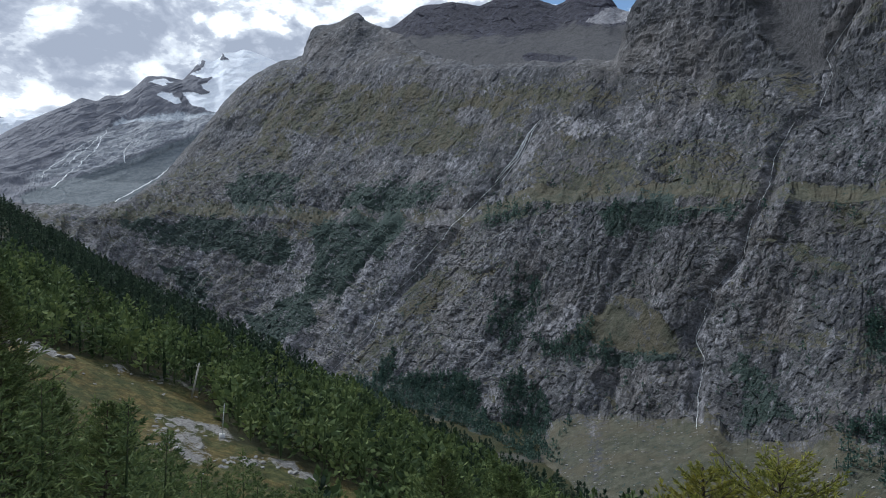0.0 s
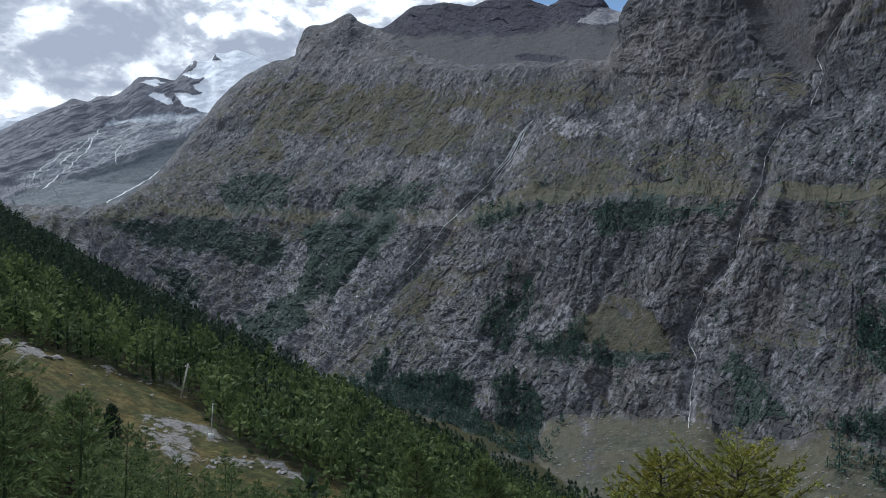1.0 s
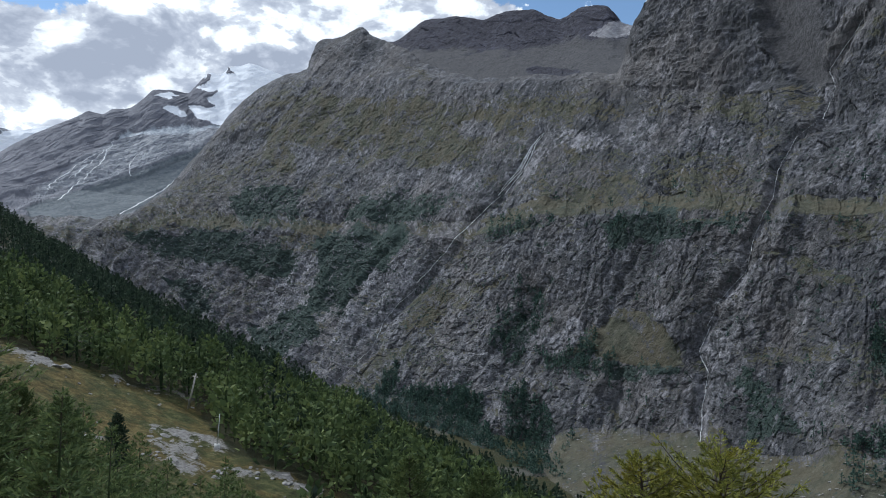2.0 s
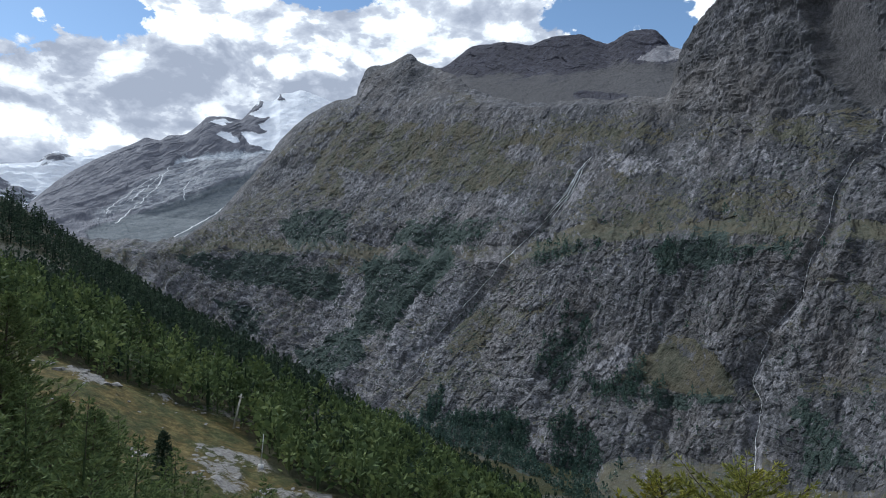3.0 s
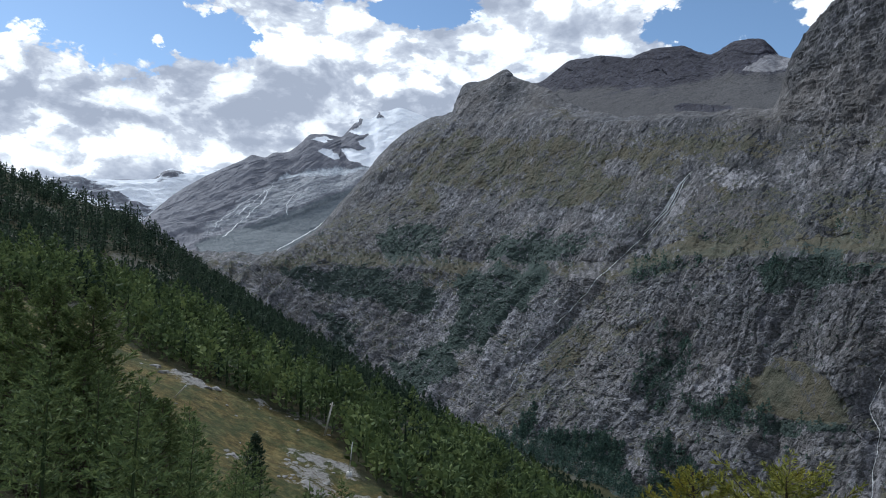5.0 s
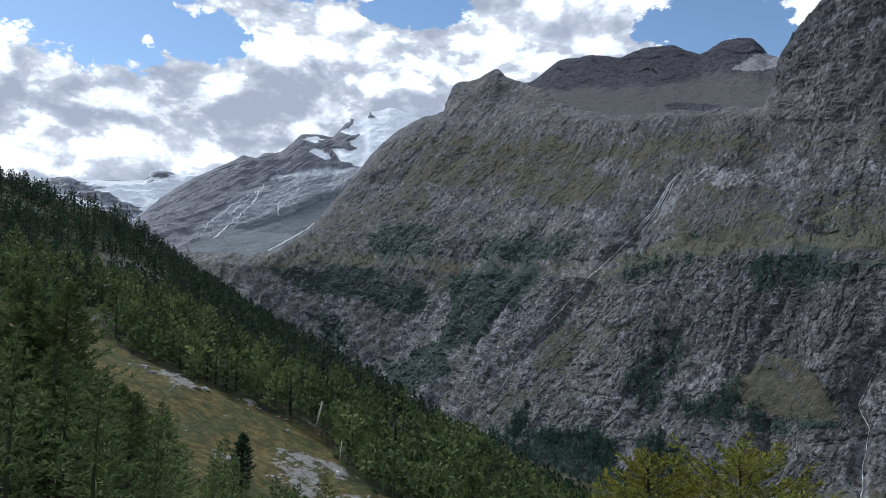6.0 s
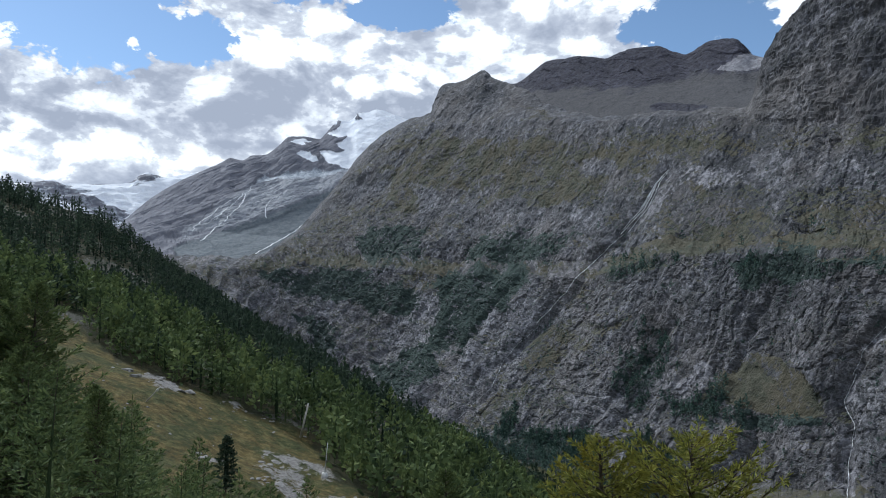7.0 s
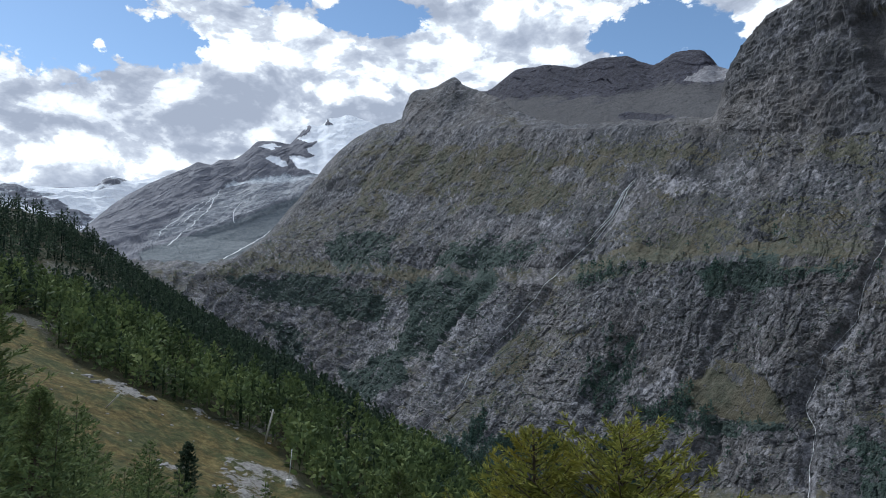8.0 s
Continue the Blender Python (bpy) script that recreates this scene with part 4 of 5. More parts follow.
def build_glacier_mountain():
    az = spacing((-40, -30, 80), (-30, -12, 420), (-12, -7, 20))
    ce = curve(az, GLACIER_E)
    r0, r1 = np.full_like(az, 3000.0), 4250 + 0 * az
    lines = [(r0 * 0.86, 0.0 * r0), (r0, 0.035 * r0), (3500 + 0 * az, 3500 * np.minimum(0.085, ce - 0.02)), (3900 + 0 * az, 3900 * (0.085 + 0.55 * np.maximum(ce - 0.085, -0.03))), (r1, ce * r1), (r1 * 1.03, ce * r1 - 30), (r1 * 1.07, ce * r1 * 0.6)]
    P = loft(az, lines, (3, 30, 70, 100, 3, 3))
    n = grid_normals(P)
    X, Y, Z = P[..., 0], P[..., 1], P[..., 2]
    A, E = np.degrees(np.arctan2(X, Y)), Z / np.hypot(X, Y)
    top = np.interp(A, az, ce)
    ax, ex = A + 0.22 * fbm(X / 90, Z / 60, 0.5, 5, 0.6), E + 0.0025 * fbm(X / 90, Z / 60, 5.5, 5, 0.6)
    rocks = region(ax, ex, SNOW_ROCKS, 0.3)
    snow = region(ax, ex, SNOWFIELD, 0.35) - 1.6 * smooth(-0.1, 0.3, rocks)
    ice = region(ax, ex, ICE_TONGUE, 0.35)
    washed = smooth(-0.6, 0.6, region(ax, ex, WASHED_ROCK, 0.5))
    moraine = np.maximum(region(ax, ex, MORAINE, 0.4), region(ax, ex, GREY_FAN, 0.4))
    calm = 1 - 0.85 * smooth(-0.3, 0.4, np.maximum(np.maximum(moraine, snow), ice)) - 0.45 * washed
    k = X - 0.9 * Z
    b = 20 * (ridged(k / 260, Z / 520, Y / 600, 3, 0.5) - 0.6) + 5 * (ridged(k / 80, Z / 200, 0.3, 3, 0.6) - 0.6)
    b = b * np.clip(calm, 0.05, 1) + 2.0 * fbm(X / 40, Y / 60, Z / 40, 3)
    b = b + np.clip(calm, 0, 1) * (8 * blocks(k / 60, Z / 80, 37, 0.5)[0] + 5 * blocks(k / 24, Z / 30, 38, 0.6)[0])
    # smooth hollows in the snow, worn channels in the bare rock below the ice
    b = b + smooth(0, 0.5, snow) * 10 * fbm(X / 150, Z / 70, 1.2, 3) + washed * 5 * (ridged((X + 0.8 * Z) / 60, (Z - 0.5 * X) / 22, 0.8, 3, 0.6) - 0.6)
    b = b - 14 * smooth(-0.2, 0.3, np.maximum(moraine, 0) - 0.5) * np.exp(-((A + 20.5) / 5) ** 2)
    P = P + n * (b * (0.25 + 0.75 * smooth(0, 0.012, top - E)))[..., None]
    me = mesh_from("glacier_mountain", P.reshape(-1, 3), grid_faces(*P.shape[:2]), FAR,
                   {"snow": 0.5 + 0.5 * snow, "ice": 0.42 + 0.45 * ice, "scree": 0.5 + 0.5 * moraine, "washed": washed}, False)
    tagged(new("glacier_mountain", me), "far grey mountain with a snow summit and a glacier tongue", "mountain", kind="structure")
    A, E = np.degrees(np.arctan2(P[..., 0], P[..., 1])), P[..., 2] / np.hypot(P[..., 0], P[..., 1])
    return P, A, E


def build_snow_ridge():
    az = spacing((-60, -20, 420))
    ce = curve(az, SNOW_E)
    r0, r1 = 4420 + 0 * az, 4700 + 0 * az
    lines = [(r0 * 0.97, 0.02 * r0), (r0, 0.09 * r0), (r1, ce * r1), (r1 * 1.02, ce * r1 * 0.7)]
    P = loft(az, lines, (4, 90, 4))
    n = grid_normals(P)
    X, Y, Z = P[..., 0], P[..., 1], P[..., 2]
    A, E = np.degrees(np.arctan2(X, Y)), Z / np.hypot(X, Y)
    top = np.interp(A, az, ce)
    ax, ex = A + 0.25 * fbm(X / 120, Z / 50, 0.5, 5, 0.6), E + 0.0022 * fbm(X / 120, Z / 50, 5.5, 5, 0.6)
    rock = region(ax, ex, RIDGE_ROCKS, 0.4)
    P = P + n * ((14 * ridged((X + Z) / 220, Z / 120, Y / 300, 4) + 8 * fbm(X / 60, Z / 25, 0.7, 4)) * (0.1 + 0.9 * smooth(0, 0.01, top - E)))[..., None]
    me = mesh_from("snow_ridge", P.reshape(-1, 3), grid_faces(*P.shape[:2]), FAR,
                   {"snow": 0.62 - 0.42 * rock - 0.3 * smooth(-0.1, 0.5, fbm(X / 160, Z / 22, 0.2, 4)), "ice": 0.45 + 0 * A, "scree": 0 * A, "washed": 0 * A})
    tagged(new("snow_ridge", me), "distant snow-covered ridge with dark rock heads", "mountain", kind="structure")


MEADOW = [(-185, 262), (-150, 238), (-138, 234), (-97, 241), (-79, 240), (-62, 214), (-57, 203), (-42, 196), (-15, 192), (-18, 168), (-38, 140), (-70, 118), (-140, 140), (-200, 200)]


def inside(x, y, poly):
    x, y = np.asarray(x, float), np.asarray(y, float)
    hit = np.zeros(np.broadcast(x, y).shape, bool)
    for (x0, y0), (x1, y1) in zip(poly, poly[1:] + poly[:1]):
        hit ^= ((y0 > y) != (y1 > y)) & (x < (x1 - x0) * (y - y0) / (y1 - y0 + 1e-12) + x0)
    return hit


# bare rock in the meadow: x, y, radius
BARE = [(-68, 192, 9), (-72, 207, 8), (-60, 178, 8), (-66, 211, 6), (-42, 195, 7), (-120, 222, 8), (-128, 228, 7), (-92, 240, 4), (-104, 239, 4), (-50, 186, 5), (-60, 206, 4), (-33, 190, 5), (-80, 176, 4)]


def build_hillside():
    az = spacing((-180, -48, 60), (-48, 38, 330), (38, 180, 60))[:-1]
    r = np.concatenate([[0.004], np.geomspace(2.0, 1250, 190)])
    A, R = np.meshgrid(az, r)
    a = np.radians(A)
    X, Y = R * np.sin(a), R * np.cos(a)
    Z = hill_height(X, Y)
    bare = np.full(A.shape, -0.4)
    for x, y, s in BARE:
        bare = np.maximum(bare, 1 - np.hypot(X - x, Y - y) / s)
    bare = bare + 0.45 * fbm(X / 6, Y / 6, 0.1, 4)
    crag = fbm(X / 50, Y / 50, 3.1, 4) - 0.06
    bare = np.where(inside(X, Y, MEADOW), bare, np.maximum(bare, np.where(R > 260, 0.55 * crag * 3, -1)))
    Z = Z + np.where(bare > 0.1, 0.5 * ridged(X / 4, Y / 4, 0.3, 3) + 0.35, 0) * smooth(0.1, 0.5, bare)
    shaded_litter = np.where(inside(X, Y, MEADOW), 0.0, 0.75)
    P = np.stack([X, Y, Z], -1)
    f = grid_faces(*P.shape[:2], wrap=True)[:, ::-1]
    me = mesh_from("hillside", P.reshape(-1, 3), f, GROUND, {"bare": 0.3 + 0.6 * bare, "shaded_litter": shaded_litter})
    tagged(new("hillside_ground", me), "steep alpine hillside of dry turf and rock", "ground", kind="structure")


SIDE = build_valley_side()
build_peaks()
ICE = build_glacier_mountain()
build_snow_ridge()
build_hillside()

# ---- trees ----


def tube(points, radii, sides):
    """A tapered tube along points; its verts and quads."""
    p, rr = np.array(points, float), np.array(radii, float)
    d = np.gradient(p, axis=0)
    d /= np.linalg.norm(d, axis=1)[:, None] + 1e-9
    ref = np.where(np.abs(d[:, 2:3]) > 0.9, [[1.0, 0, 0]], [[0, 0, 1.0]])
    u = np.cross(d, ref)
    u /= np.linalg.norm(u, axis=1)[:, None] + 1e-9
    v = np.cross(d, u)
    t = np.arange(sides) / sides * 2 * np.pi
    ring = p[:, None] + rr[:, None, None] * (np.cos(t)[None, :, None] * u[:, None] + np.sin(t)[None, :, None] * v[:, None])
    return ring.reshape(-1, 3), grid_faces(len(p), sides, wrap=True)


def join(pieces):
    vs, fs, at = [], [], 0
    for v, f in pieces:
        vs.append(v)
        fs.append(f + at)
        at += len(v)
    return np.concatenate(vs), np.concatenate(fs)


def brushes(root, way, length, width, rng):
    """Slim leaf-shaped tufts of needles."""
    way = way / (np.linalg.norm(way, axis=1)[:, None] + 1e-9)
    side = np.cross(way, rng.normal(size=way.shape))
    side /= np.linalg.norm(side, axis=1)[:, None] + 1e-9
    L, W = length[:, None], width[:, None]
    v = np.stack([root, root + way * L * 0.45 + side * W, root + way * L, root + way * L * 0.45 - side * W], 1)
    return v.reshape(-1, 3), np.arange(len(root) * 4).reshape(-1, 4)


def conifer(seed, height, radius, taper=0.7, branches=60, twigs=6, tufts=5, tuft=(0.3, 0.05), base=0.15, droop=0.15, rise=0.5, sides=6, limbs=True, gold=0.0, core_width=0.26):
    """The trunk, limbs and needles of a larch or pine that stands at the origin."""
    rng = np.random.RandomState(seed)
    bend = rng.normal(size=2) * 0.012 * height
    rows = max(3, sides + 2)
    h = np.linspace(0, 1, rows)
    axis = lambda f: np.stack([bend[0] * f ** 2, bend[1] * f ** 2, f * height], -1)
    trunk = tube(axis(h), (0.016 if limbs else 0.011) * height * (1 - 0.93 * h) + (0.01 if limbs else 0.002), sides)
    wood, roots, ways, sizes, golds = [], [], [], [], []
    for i in range(branches):
        f = base + (0.99 - base) * ((i + rng.rand()) / branches) ** 0.85
        a = i * 2.39996 + rng.normal() * 0.35
        reach = radius * (1 - f) ** taper * rng.uniform(0.65, 1.15) * min(1, 0.55 + (f - base) * 3) + 0.02 * radius
        up = -droop + (rise + droop) * f + rng.normal() * 0.08
        out = np.array([math.cos(a), math.sin(a), 0])
        s = np.linspace(0, 1, 5)
        curl = 0.28 * reach
        pts = axis(np.full(5, f)) + s[:, None] * out * reach + np.stack([0 * s, 0 * s, up * reach * s + curl * (s ** 2.2 - 0.35 * s)], -1)
        if limbs:
            wood.append(tube(pts, 0.015 * reach * (1.15 - s) + 0.005, 3))
        side = np.array([-out[1], out[0], 0])
        n = twigs
        u = (np.arange(n) + rng.rand(n)) / n * 0.85 + 0.15
        at = np.stack([np.interp(u, s, pts[:, k]) for k in range(3)], -1)
        sign = np.where(np.arange(n) % 2 == 0, 1.0, -1.0)
        tl = reach * 0.42 * (1.1 - u) + tuft[0] * min(0.6, reach / radius)
        tw = out * 0.75 + sign[:, None] * side * rng.uniform(0.5, 1.1, n)[:, None] + np.array([0, 0, 1.0]) * rng.uniform(0.05, 0.6, n)[:, None]
        tw /= np.linalg.norm(tw, axis=1)[:, None]
        q = rng.rand(n, tufts)
        rt = at[:, None] + tw[:, None] * (q * tl[:, None])[..., None]
        wy = tw[:, None] + rng.normal(size=(n, tufts, 3)) * 0.45 + np.array([0, 0, 0.25])
        m = 3 if limbs else 1
        tip = pts[-1] + (pts[-1] - pts[-2]) * rng.rand(m)[:, None] * 0.2
        roots += [rt.reshape(-1, 3), tip]
        ways += [wy.reshape(-1, 3), np.repeat((pts[-1] - pts[-2])[None], m, 0) / (reach + 1e-6) * 4 + rng.normal(size=(m, 3)) * 0.3]
        k = n * tufts + m
        sizes.append(rng.uniform(0.7, 1.3, k) * min(1.0, 0.4 + 0.75 * reach / (0.4 * radius)))
        golds.append(np.full(k, gold * (rng.rand() ** 3)))
    top = axis(np.ones(4)) - np.array([0, 0, 1]) * rng.rand(4)[:, None] * 0.05 * height
    roots.append(top)
    ways.append(np.array([0, 0, 1.0]) + rng.normal(size=(4, 3)) * 0.15)
    sizes.append(np.full(4, 1.0))
    golds.append(np.zeros(4))
    size = np.concatenate(sizes)
    tufted = brushes(np.concatenate(roots), np.concatenate(ways), tuft[0] * size, tuft[1] * size, rng)
    # a solid core added inside the crown, its tint lowered to put in shade
    f = np.linspace(base + 0.08, 0.9, 7 if tufts > 2 else 4)
    shade_core = tube(axis(f), core_width * radius * (1 - f) ** taper * np.minimum(1, 0.15 + (f - base) * 3.5), 6 if tufts > 2 else 5)
    jag = shade_core[0] + rng.normal(size=shade_core[0].shape) * 0.05 * radius * core_width
    crown = join([tufted, (jag, shade_core[1])])
    k = len(tufted[0])
    gold_at = np.concatenate([np.repeat(np.concatenate(golds), 4), np.zeros(len(jag))])
    dip = np.concatenate([np.zeros(k), np.full(len(jag), -0.25)])
    return trunk, (join(wood) if wood else None), crown, (gold_at, dip)


def tree_thing(name, shape, needles, tint):
    """One tree: an Empty with its trunk, limbs and crown."""
    trunk, wood, crown, (gold, dip) = shape
    ob = new(name)
    rng = np.random.RandomState(int(tint * 1000))
    t = np.clip(tint + dip + np.repeat(rng.normal(size=len(dip) // 4 + 1), 4)[:len(dip)] * 0.12, 0, 1)
    for part_name, geo, mat, at in (("trunk", trunk, BARK, None), ("branchwork", wood, BARK, None), ("crown", crown, needles, {"tint": t, "gold": gold})):
        if geo is not None:
            new(part_name, mesh_from(part_name, *geo, mat, at, part_name != "crown")).parent = ob
    return ob


def forest(name, places, shapes, material, label, category):
    """Many small trees joined: places are rows of x, y, z, height, turn, tint; shapes have height 1."""
    vs, fs, tints, at = [], [], [], 0
    for i, (x, y, z, h, a, tint) in enumerate(places):
        v, f, dip = shapes[i % len(shapes)]
        c, s = math.cos(a) * h, math.sin(a) * h
        vs.append(np.stack([v[:, 0] * c - v[:, 1] * s + x, v[:, 0] * s + v[:, 1] * c + y, v[:, 2] * h + z], -1))
        fs.append(f + at)
        tints.append(np.clip(tint + dip, 0, 1))
        at += len(v)
    me = mesh_from(name, np.concatenate(vs), np.concatenate(fs), material, {"tint": np.concatenate(tints), "gold": np.zeros(at)}, False)
    return tagged(new(name, me), label, category, kind="stuff")


rng = np.random.RandomState(11)
# trees at hand: x, y, height of the top, kind, turn
HEROES = [(7.35, 20.6, -6.0, "gold", 200), (9.2, 20.2, -5.9, "broad", 40), (5.4, 22.0, -8.2, "broad", 100), (-16.5, 36.3, -7.4, "larch", 0), (-26.5, 44.0, -1.9, "larch", 70), (-29.5, 44.5, -1.4, "larch_b", 10),
          (-34.0, 46.0, -2.2, "larch", 160), (-24.0, 40.5, -5.6, "larch_b", 60), (-37.0, 41.0, -1.2, "larch_b", 250), (-26.5, 50.5, -9.0, "larch_b", 120), (0.2, 42.4, -11.7, "larch", 200), (4.3, 47.3, -13.8, "larch_b", 300), (-22.2, 83.0, -22.6, "larch_c", 40), (-64.8, 152.0, -31.6, "pine", 0)]
MASTERS = {
    "larch": (conifer(1, 10, 4.5, 0.92, 150, 11, 10, (0.27, 0.032), 0.08, 0.25, 0.55, core_width=0.04), LARCH, 0.78),
    "larch_b": (conifer(2, 10, 4.3, 0.88, 150, 11, 10, (0.27, 0.032), 0.08, 0.2, 0.6, core_width=0.04), LARCH, 0.70),
    "larch_c": (conifer(6, 10, 3.9, 0.95, 52, 6, 6, (0.36, 0.048), 0.05, 0.2, 0.5, limbs=False, core_width=0.04), LARCH, 0.64),
    "larch_d": (conifer(7, 10, 3.6, 0.9, 52, 6, 6, (0.36, 0.048), 0.05, 0.15, 0.55, limbs=False, core_width=0.04), LARCH, 0.54),
    "gold": (conifer(3, 10, 4.2, 0.72, 110, 12, 14, (0.17, 0.015), 0.42, 0.1, 0.5, gold=0.25, core_width=0.18), GOLD_LARCH, 0.5),
    "broad": (conifer(4, 10, 4.4, 0.55, 110, 12, 14, (0.17, 0.015), 0.42, 0.1, 0.55, gold=0.15, core_width=0.18), GOLD_LARCH, 0.45),
    "pine": (conifer(5, 10, 2.2, 0.6, 70, 7, 6, (0.5, 0.09), 0.05, 0.1, 0.4), PINE, 0.75),
}
# the young wood below the lift: its tops stay under a falling line
TOPS = [(-60, -0.02), (-42, -0.03), (-36, -0.085), (-31, -0.128), (-26, -0.172), (-21, -0.23), (-16, -0.29), (-8, -0.31), (2, -0.30), (12, -0.35), (30, -0.45)]
for x in np.arange(-64, 34, 5.7):
    for y in np.arange(24, 76, 5.7):
        x1, y1 = x + rng.uniform(-1.9, 1.9), y + rng.uniform(-1.9, 1.9)
        a1, r1 = math.degrees(math.atan2(x1 - 3.5, y1 - 1.3)), math.hypot(x1 - 3.5, y1 - 1.3)
        if r1 < 27 or a1 < -52 or a1 > 26 or (a1 > 2 and r1 < 42) or any(math.hypot(x1 - q[0], y1 - q[1]) < 2.6 for q in HEROES):
            continue
        cap = float(curve(np.array([a1]), TOPS)[0]) * r1 - 1.5
        ground = float(hill_height(x1, y1))
        h = min(rng.uniform(6.5, 11.5), cap - ground)
        if h > 2.2:
            HEROES.append((x1, y1, ground + h, "larch_c" if rng.rand() < 0.5 else "larch_d", rng.uniform(0, 360)))
LABELS = {"larch": "feathery green larch with upswept branch tips", "larch_b": "dense green larch with drooping lower limbs", "gold": "green larch whose outer needles turn yellow",
          "broad": "broad flat-topped larch with yellow-green needles", "larch_c": "young green larch in the wood below the lift", "larch_d": "bushy young larch in the wood below the lift", "pine": "small dark green stone pine in the meadow"}
masters = {}
for key, (shape, mat, tint) in MASTERS.items():
    masters[key] = tree_thing("larch_tree" if key != "pine" else "pine_tree", shape, mat, tint)
used = set()
for x, y, top, key, rz in HEROES:
    m = masters[key]
    z = float(hill_height(x, y)) - 0.15
    if key in used:
        m = copy_thing(m, pose(x, y, z, 0, 0, rz))
    else:
        m.matrix_basis = pose(x, y, z, 0, 0, rz)
        used.add(key)
    m.scale = ((top - z) / 10.0,) * 3
    tagged(m, LABELS[key], "tree", "trees by the lift line")

# the wood on the hillside
MID = [conifer(20 + i, 10, rng.uniform(2.7, 3.5), rng.uniform(0.65, 0.9), 40, 5, 6, (0.37, 0.048), 0.03, 0.2, 0.4, sides=5, limbs=False, core_width=0.14) for i in range(6)]
mids = [tree_thing("larch_tree", s, LARCH, t) for s, t in zip(MID, (0.3, 0.45, 0.55, 0.65, 0.5, 0.8))]
LOW = []
for i in range(8):
    t, _, c, (_, d) = conifer(40 + i, 1.0, rng.uniform(0.25, 0.33), rng.uniform(0.65, 0.9), 24, 2, 1, (0.165, 0.05), 0.03, 0.15, 0.4, sides=3, limbs=False, core_width=0.18)
    LOW.append((*join([t, c]), np.concatenate([np.full(len(t[0]), -0.5), d])))
FIR = []
for i in range(8):
    t, _, c, (_, d) = conifer(70 + i, 1.0, rng.uniform(0.2, 0.26), rng.uniform(0.8, 1.05), 15, 2, 1, (0.165, 0.046), 0.03, 0.25, 0.25, sides=3, limbs=False)
    FIR.append((*join([t, c]), np.concatenate([np.full(len(t[0]), -0.5), d])))
step = 6.3
gx, gy = np.meshgrid(np.arange(-620, 200, step), np.arange(10, 860, step))
px = (gx + rng.uniform(-0.48, 0.48, gx.shape) * step).ravel()
py = (gy + rng.uniform(-0.48, 0.48, gx.shape) * step).ravel()
pa, pr = np.degrees(np.arctan2(px, py)), np.hypot(px, py)
keep = (pa > -50) & (pa < 38) & (pr < curve(pa, EDGE_R) + 16 + 70 * smooth(-8, 4, pa)) & (pr > 78) & ~inside(px, py, MEADOW) & (np.hypot(px + 80, py - 234) > 7) & (np.hypot(px + 60, py - 200) > 6)
# the slope before the meadow is open, so that the trees there stay low
front = (pa < -12) & (pr < 190) & (pa > -36)
crag = fbm(px / 50, py / 50, 3.1, 4) - 0.06
keep &= ~((crag > 0.10) & (pr > 300)) & (rng.rand(len(px)) < 0.93 - 0.2 * smooth(330, 550, pr))
keep &= ~(front & (rng.rand(len(px)) < 0.85))
px, py, pa, pr, front = (q[keep] for q in (px, py, pa, pr, front))
pz = hill_height(px, py)
ph = rng.uniform(8.5, 15.5, len(px)) * np.where(pr > 450, 0.95, 1.0)
ph = np.where(front, np.minimum(ph, 6.5), ph)
pine = (pr + 60 * fbm(px / 80, py / 80, 0.7, 2) + 2.2 * (pa + 20) > 365) | (rng.rand(len(px)) < 0.1)
order = np.argsort(pr)
things = [i for i in order if not pine[i]][:130]
chosen = set(things)
first = [True] * 6
for i in things:
    k = int(rng.randint(6))
    m = pose(px[i], py[i], pz[i] - 0.2, 0, 0, rng.uniform(0, 360))
    if first[k]:
        mids[k].matrix_basis, ob, first[k] = m, mids[k], False
    else:
        ob = copy_thing(mids[k], m)
    ob.scale = (ph[i] / 10,) * 3
    tagged(ob, "slender green larch in the open wood on the hillside", "tree", "larches of the hillside wood")
rest = [i for i in order if i not in chosen]
place = lambda i: (px[i], py[i], pz[i] - 0.3, ph[i], rng.uniform(0, 6.28), float(np.clip(0.5 + 0.2 * rng.normal(), 0, 1)))
forest("larch_wood", [place(i) for i in rest if not pine[i]], LOW, LARCH, "mixed green larch wood covering the hillside", "forest")
forest("pine_wood", [place(i) for i in rest if pine[i]], FIR, PINE, "dark stone pine wood on the upper slope", "forest")

# woods on the valley side across
P, A, E, wood, bush = SIDE
stray = 0.02 * (fbm(A * 1.5, E * 80, 0.3, 2) > 0.1) * (E < 0.1)
shrub = (rng.rand(*A.shape) < 0.012 * np.clip(bush * 1.5 + 0.3, 0, 1)) & (E < 0.15) & (A > -26) & (A < 34)
chance = np.clip((wood + 0.05) * 2.0, 0, 1) + stray
pick = (rng.rand(*A.shape) < chance * (0.035 + 0.05 * (E < -0.15) * (A < 9))) & (E < 0.19) & (A > -26) & (A < 34)
SMALL = []
for i in range(6):
    t, _, c, (_, d) = conifer(60 + i, 1.0, rng.uniform(0.16, 0.22), rng.uniform(0.6, 0.9), 7, 2, 1, (0.24, 0.085), 0.05, 0.2, 0.3, sides=3, limbs=False)
    SMALL.append((*c, d))
spots = np.concatenate([P[pick], P[shrub & ~pick]])
hs = np.concatenate([rng.uniform(7, 14, int(pick.sum())), rng.uniform(3, 7, int((shrub & ~pick).sum()))])
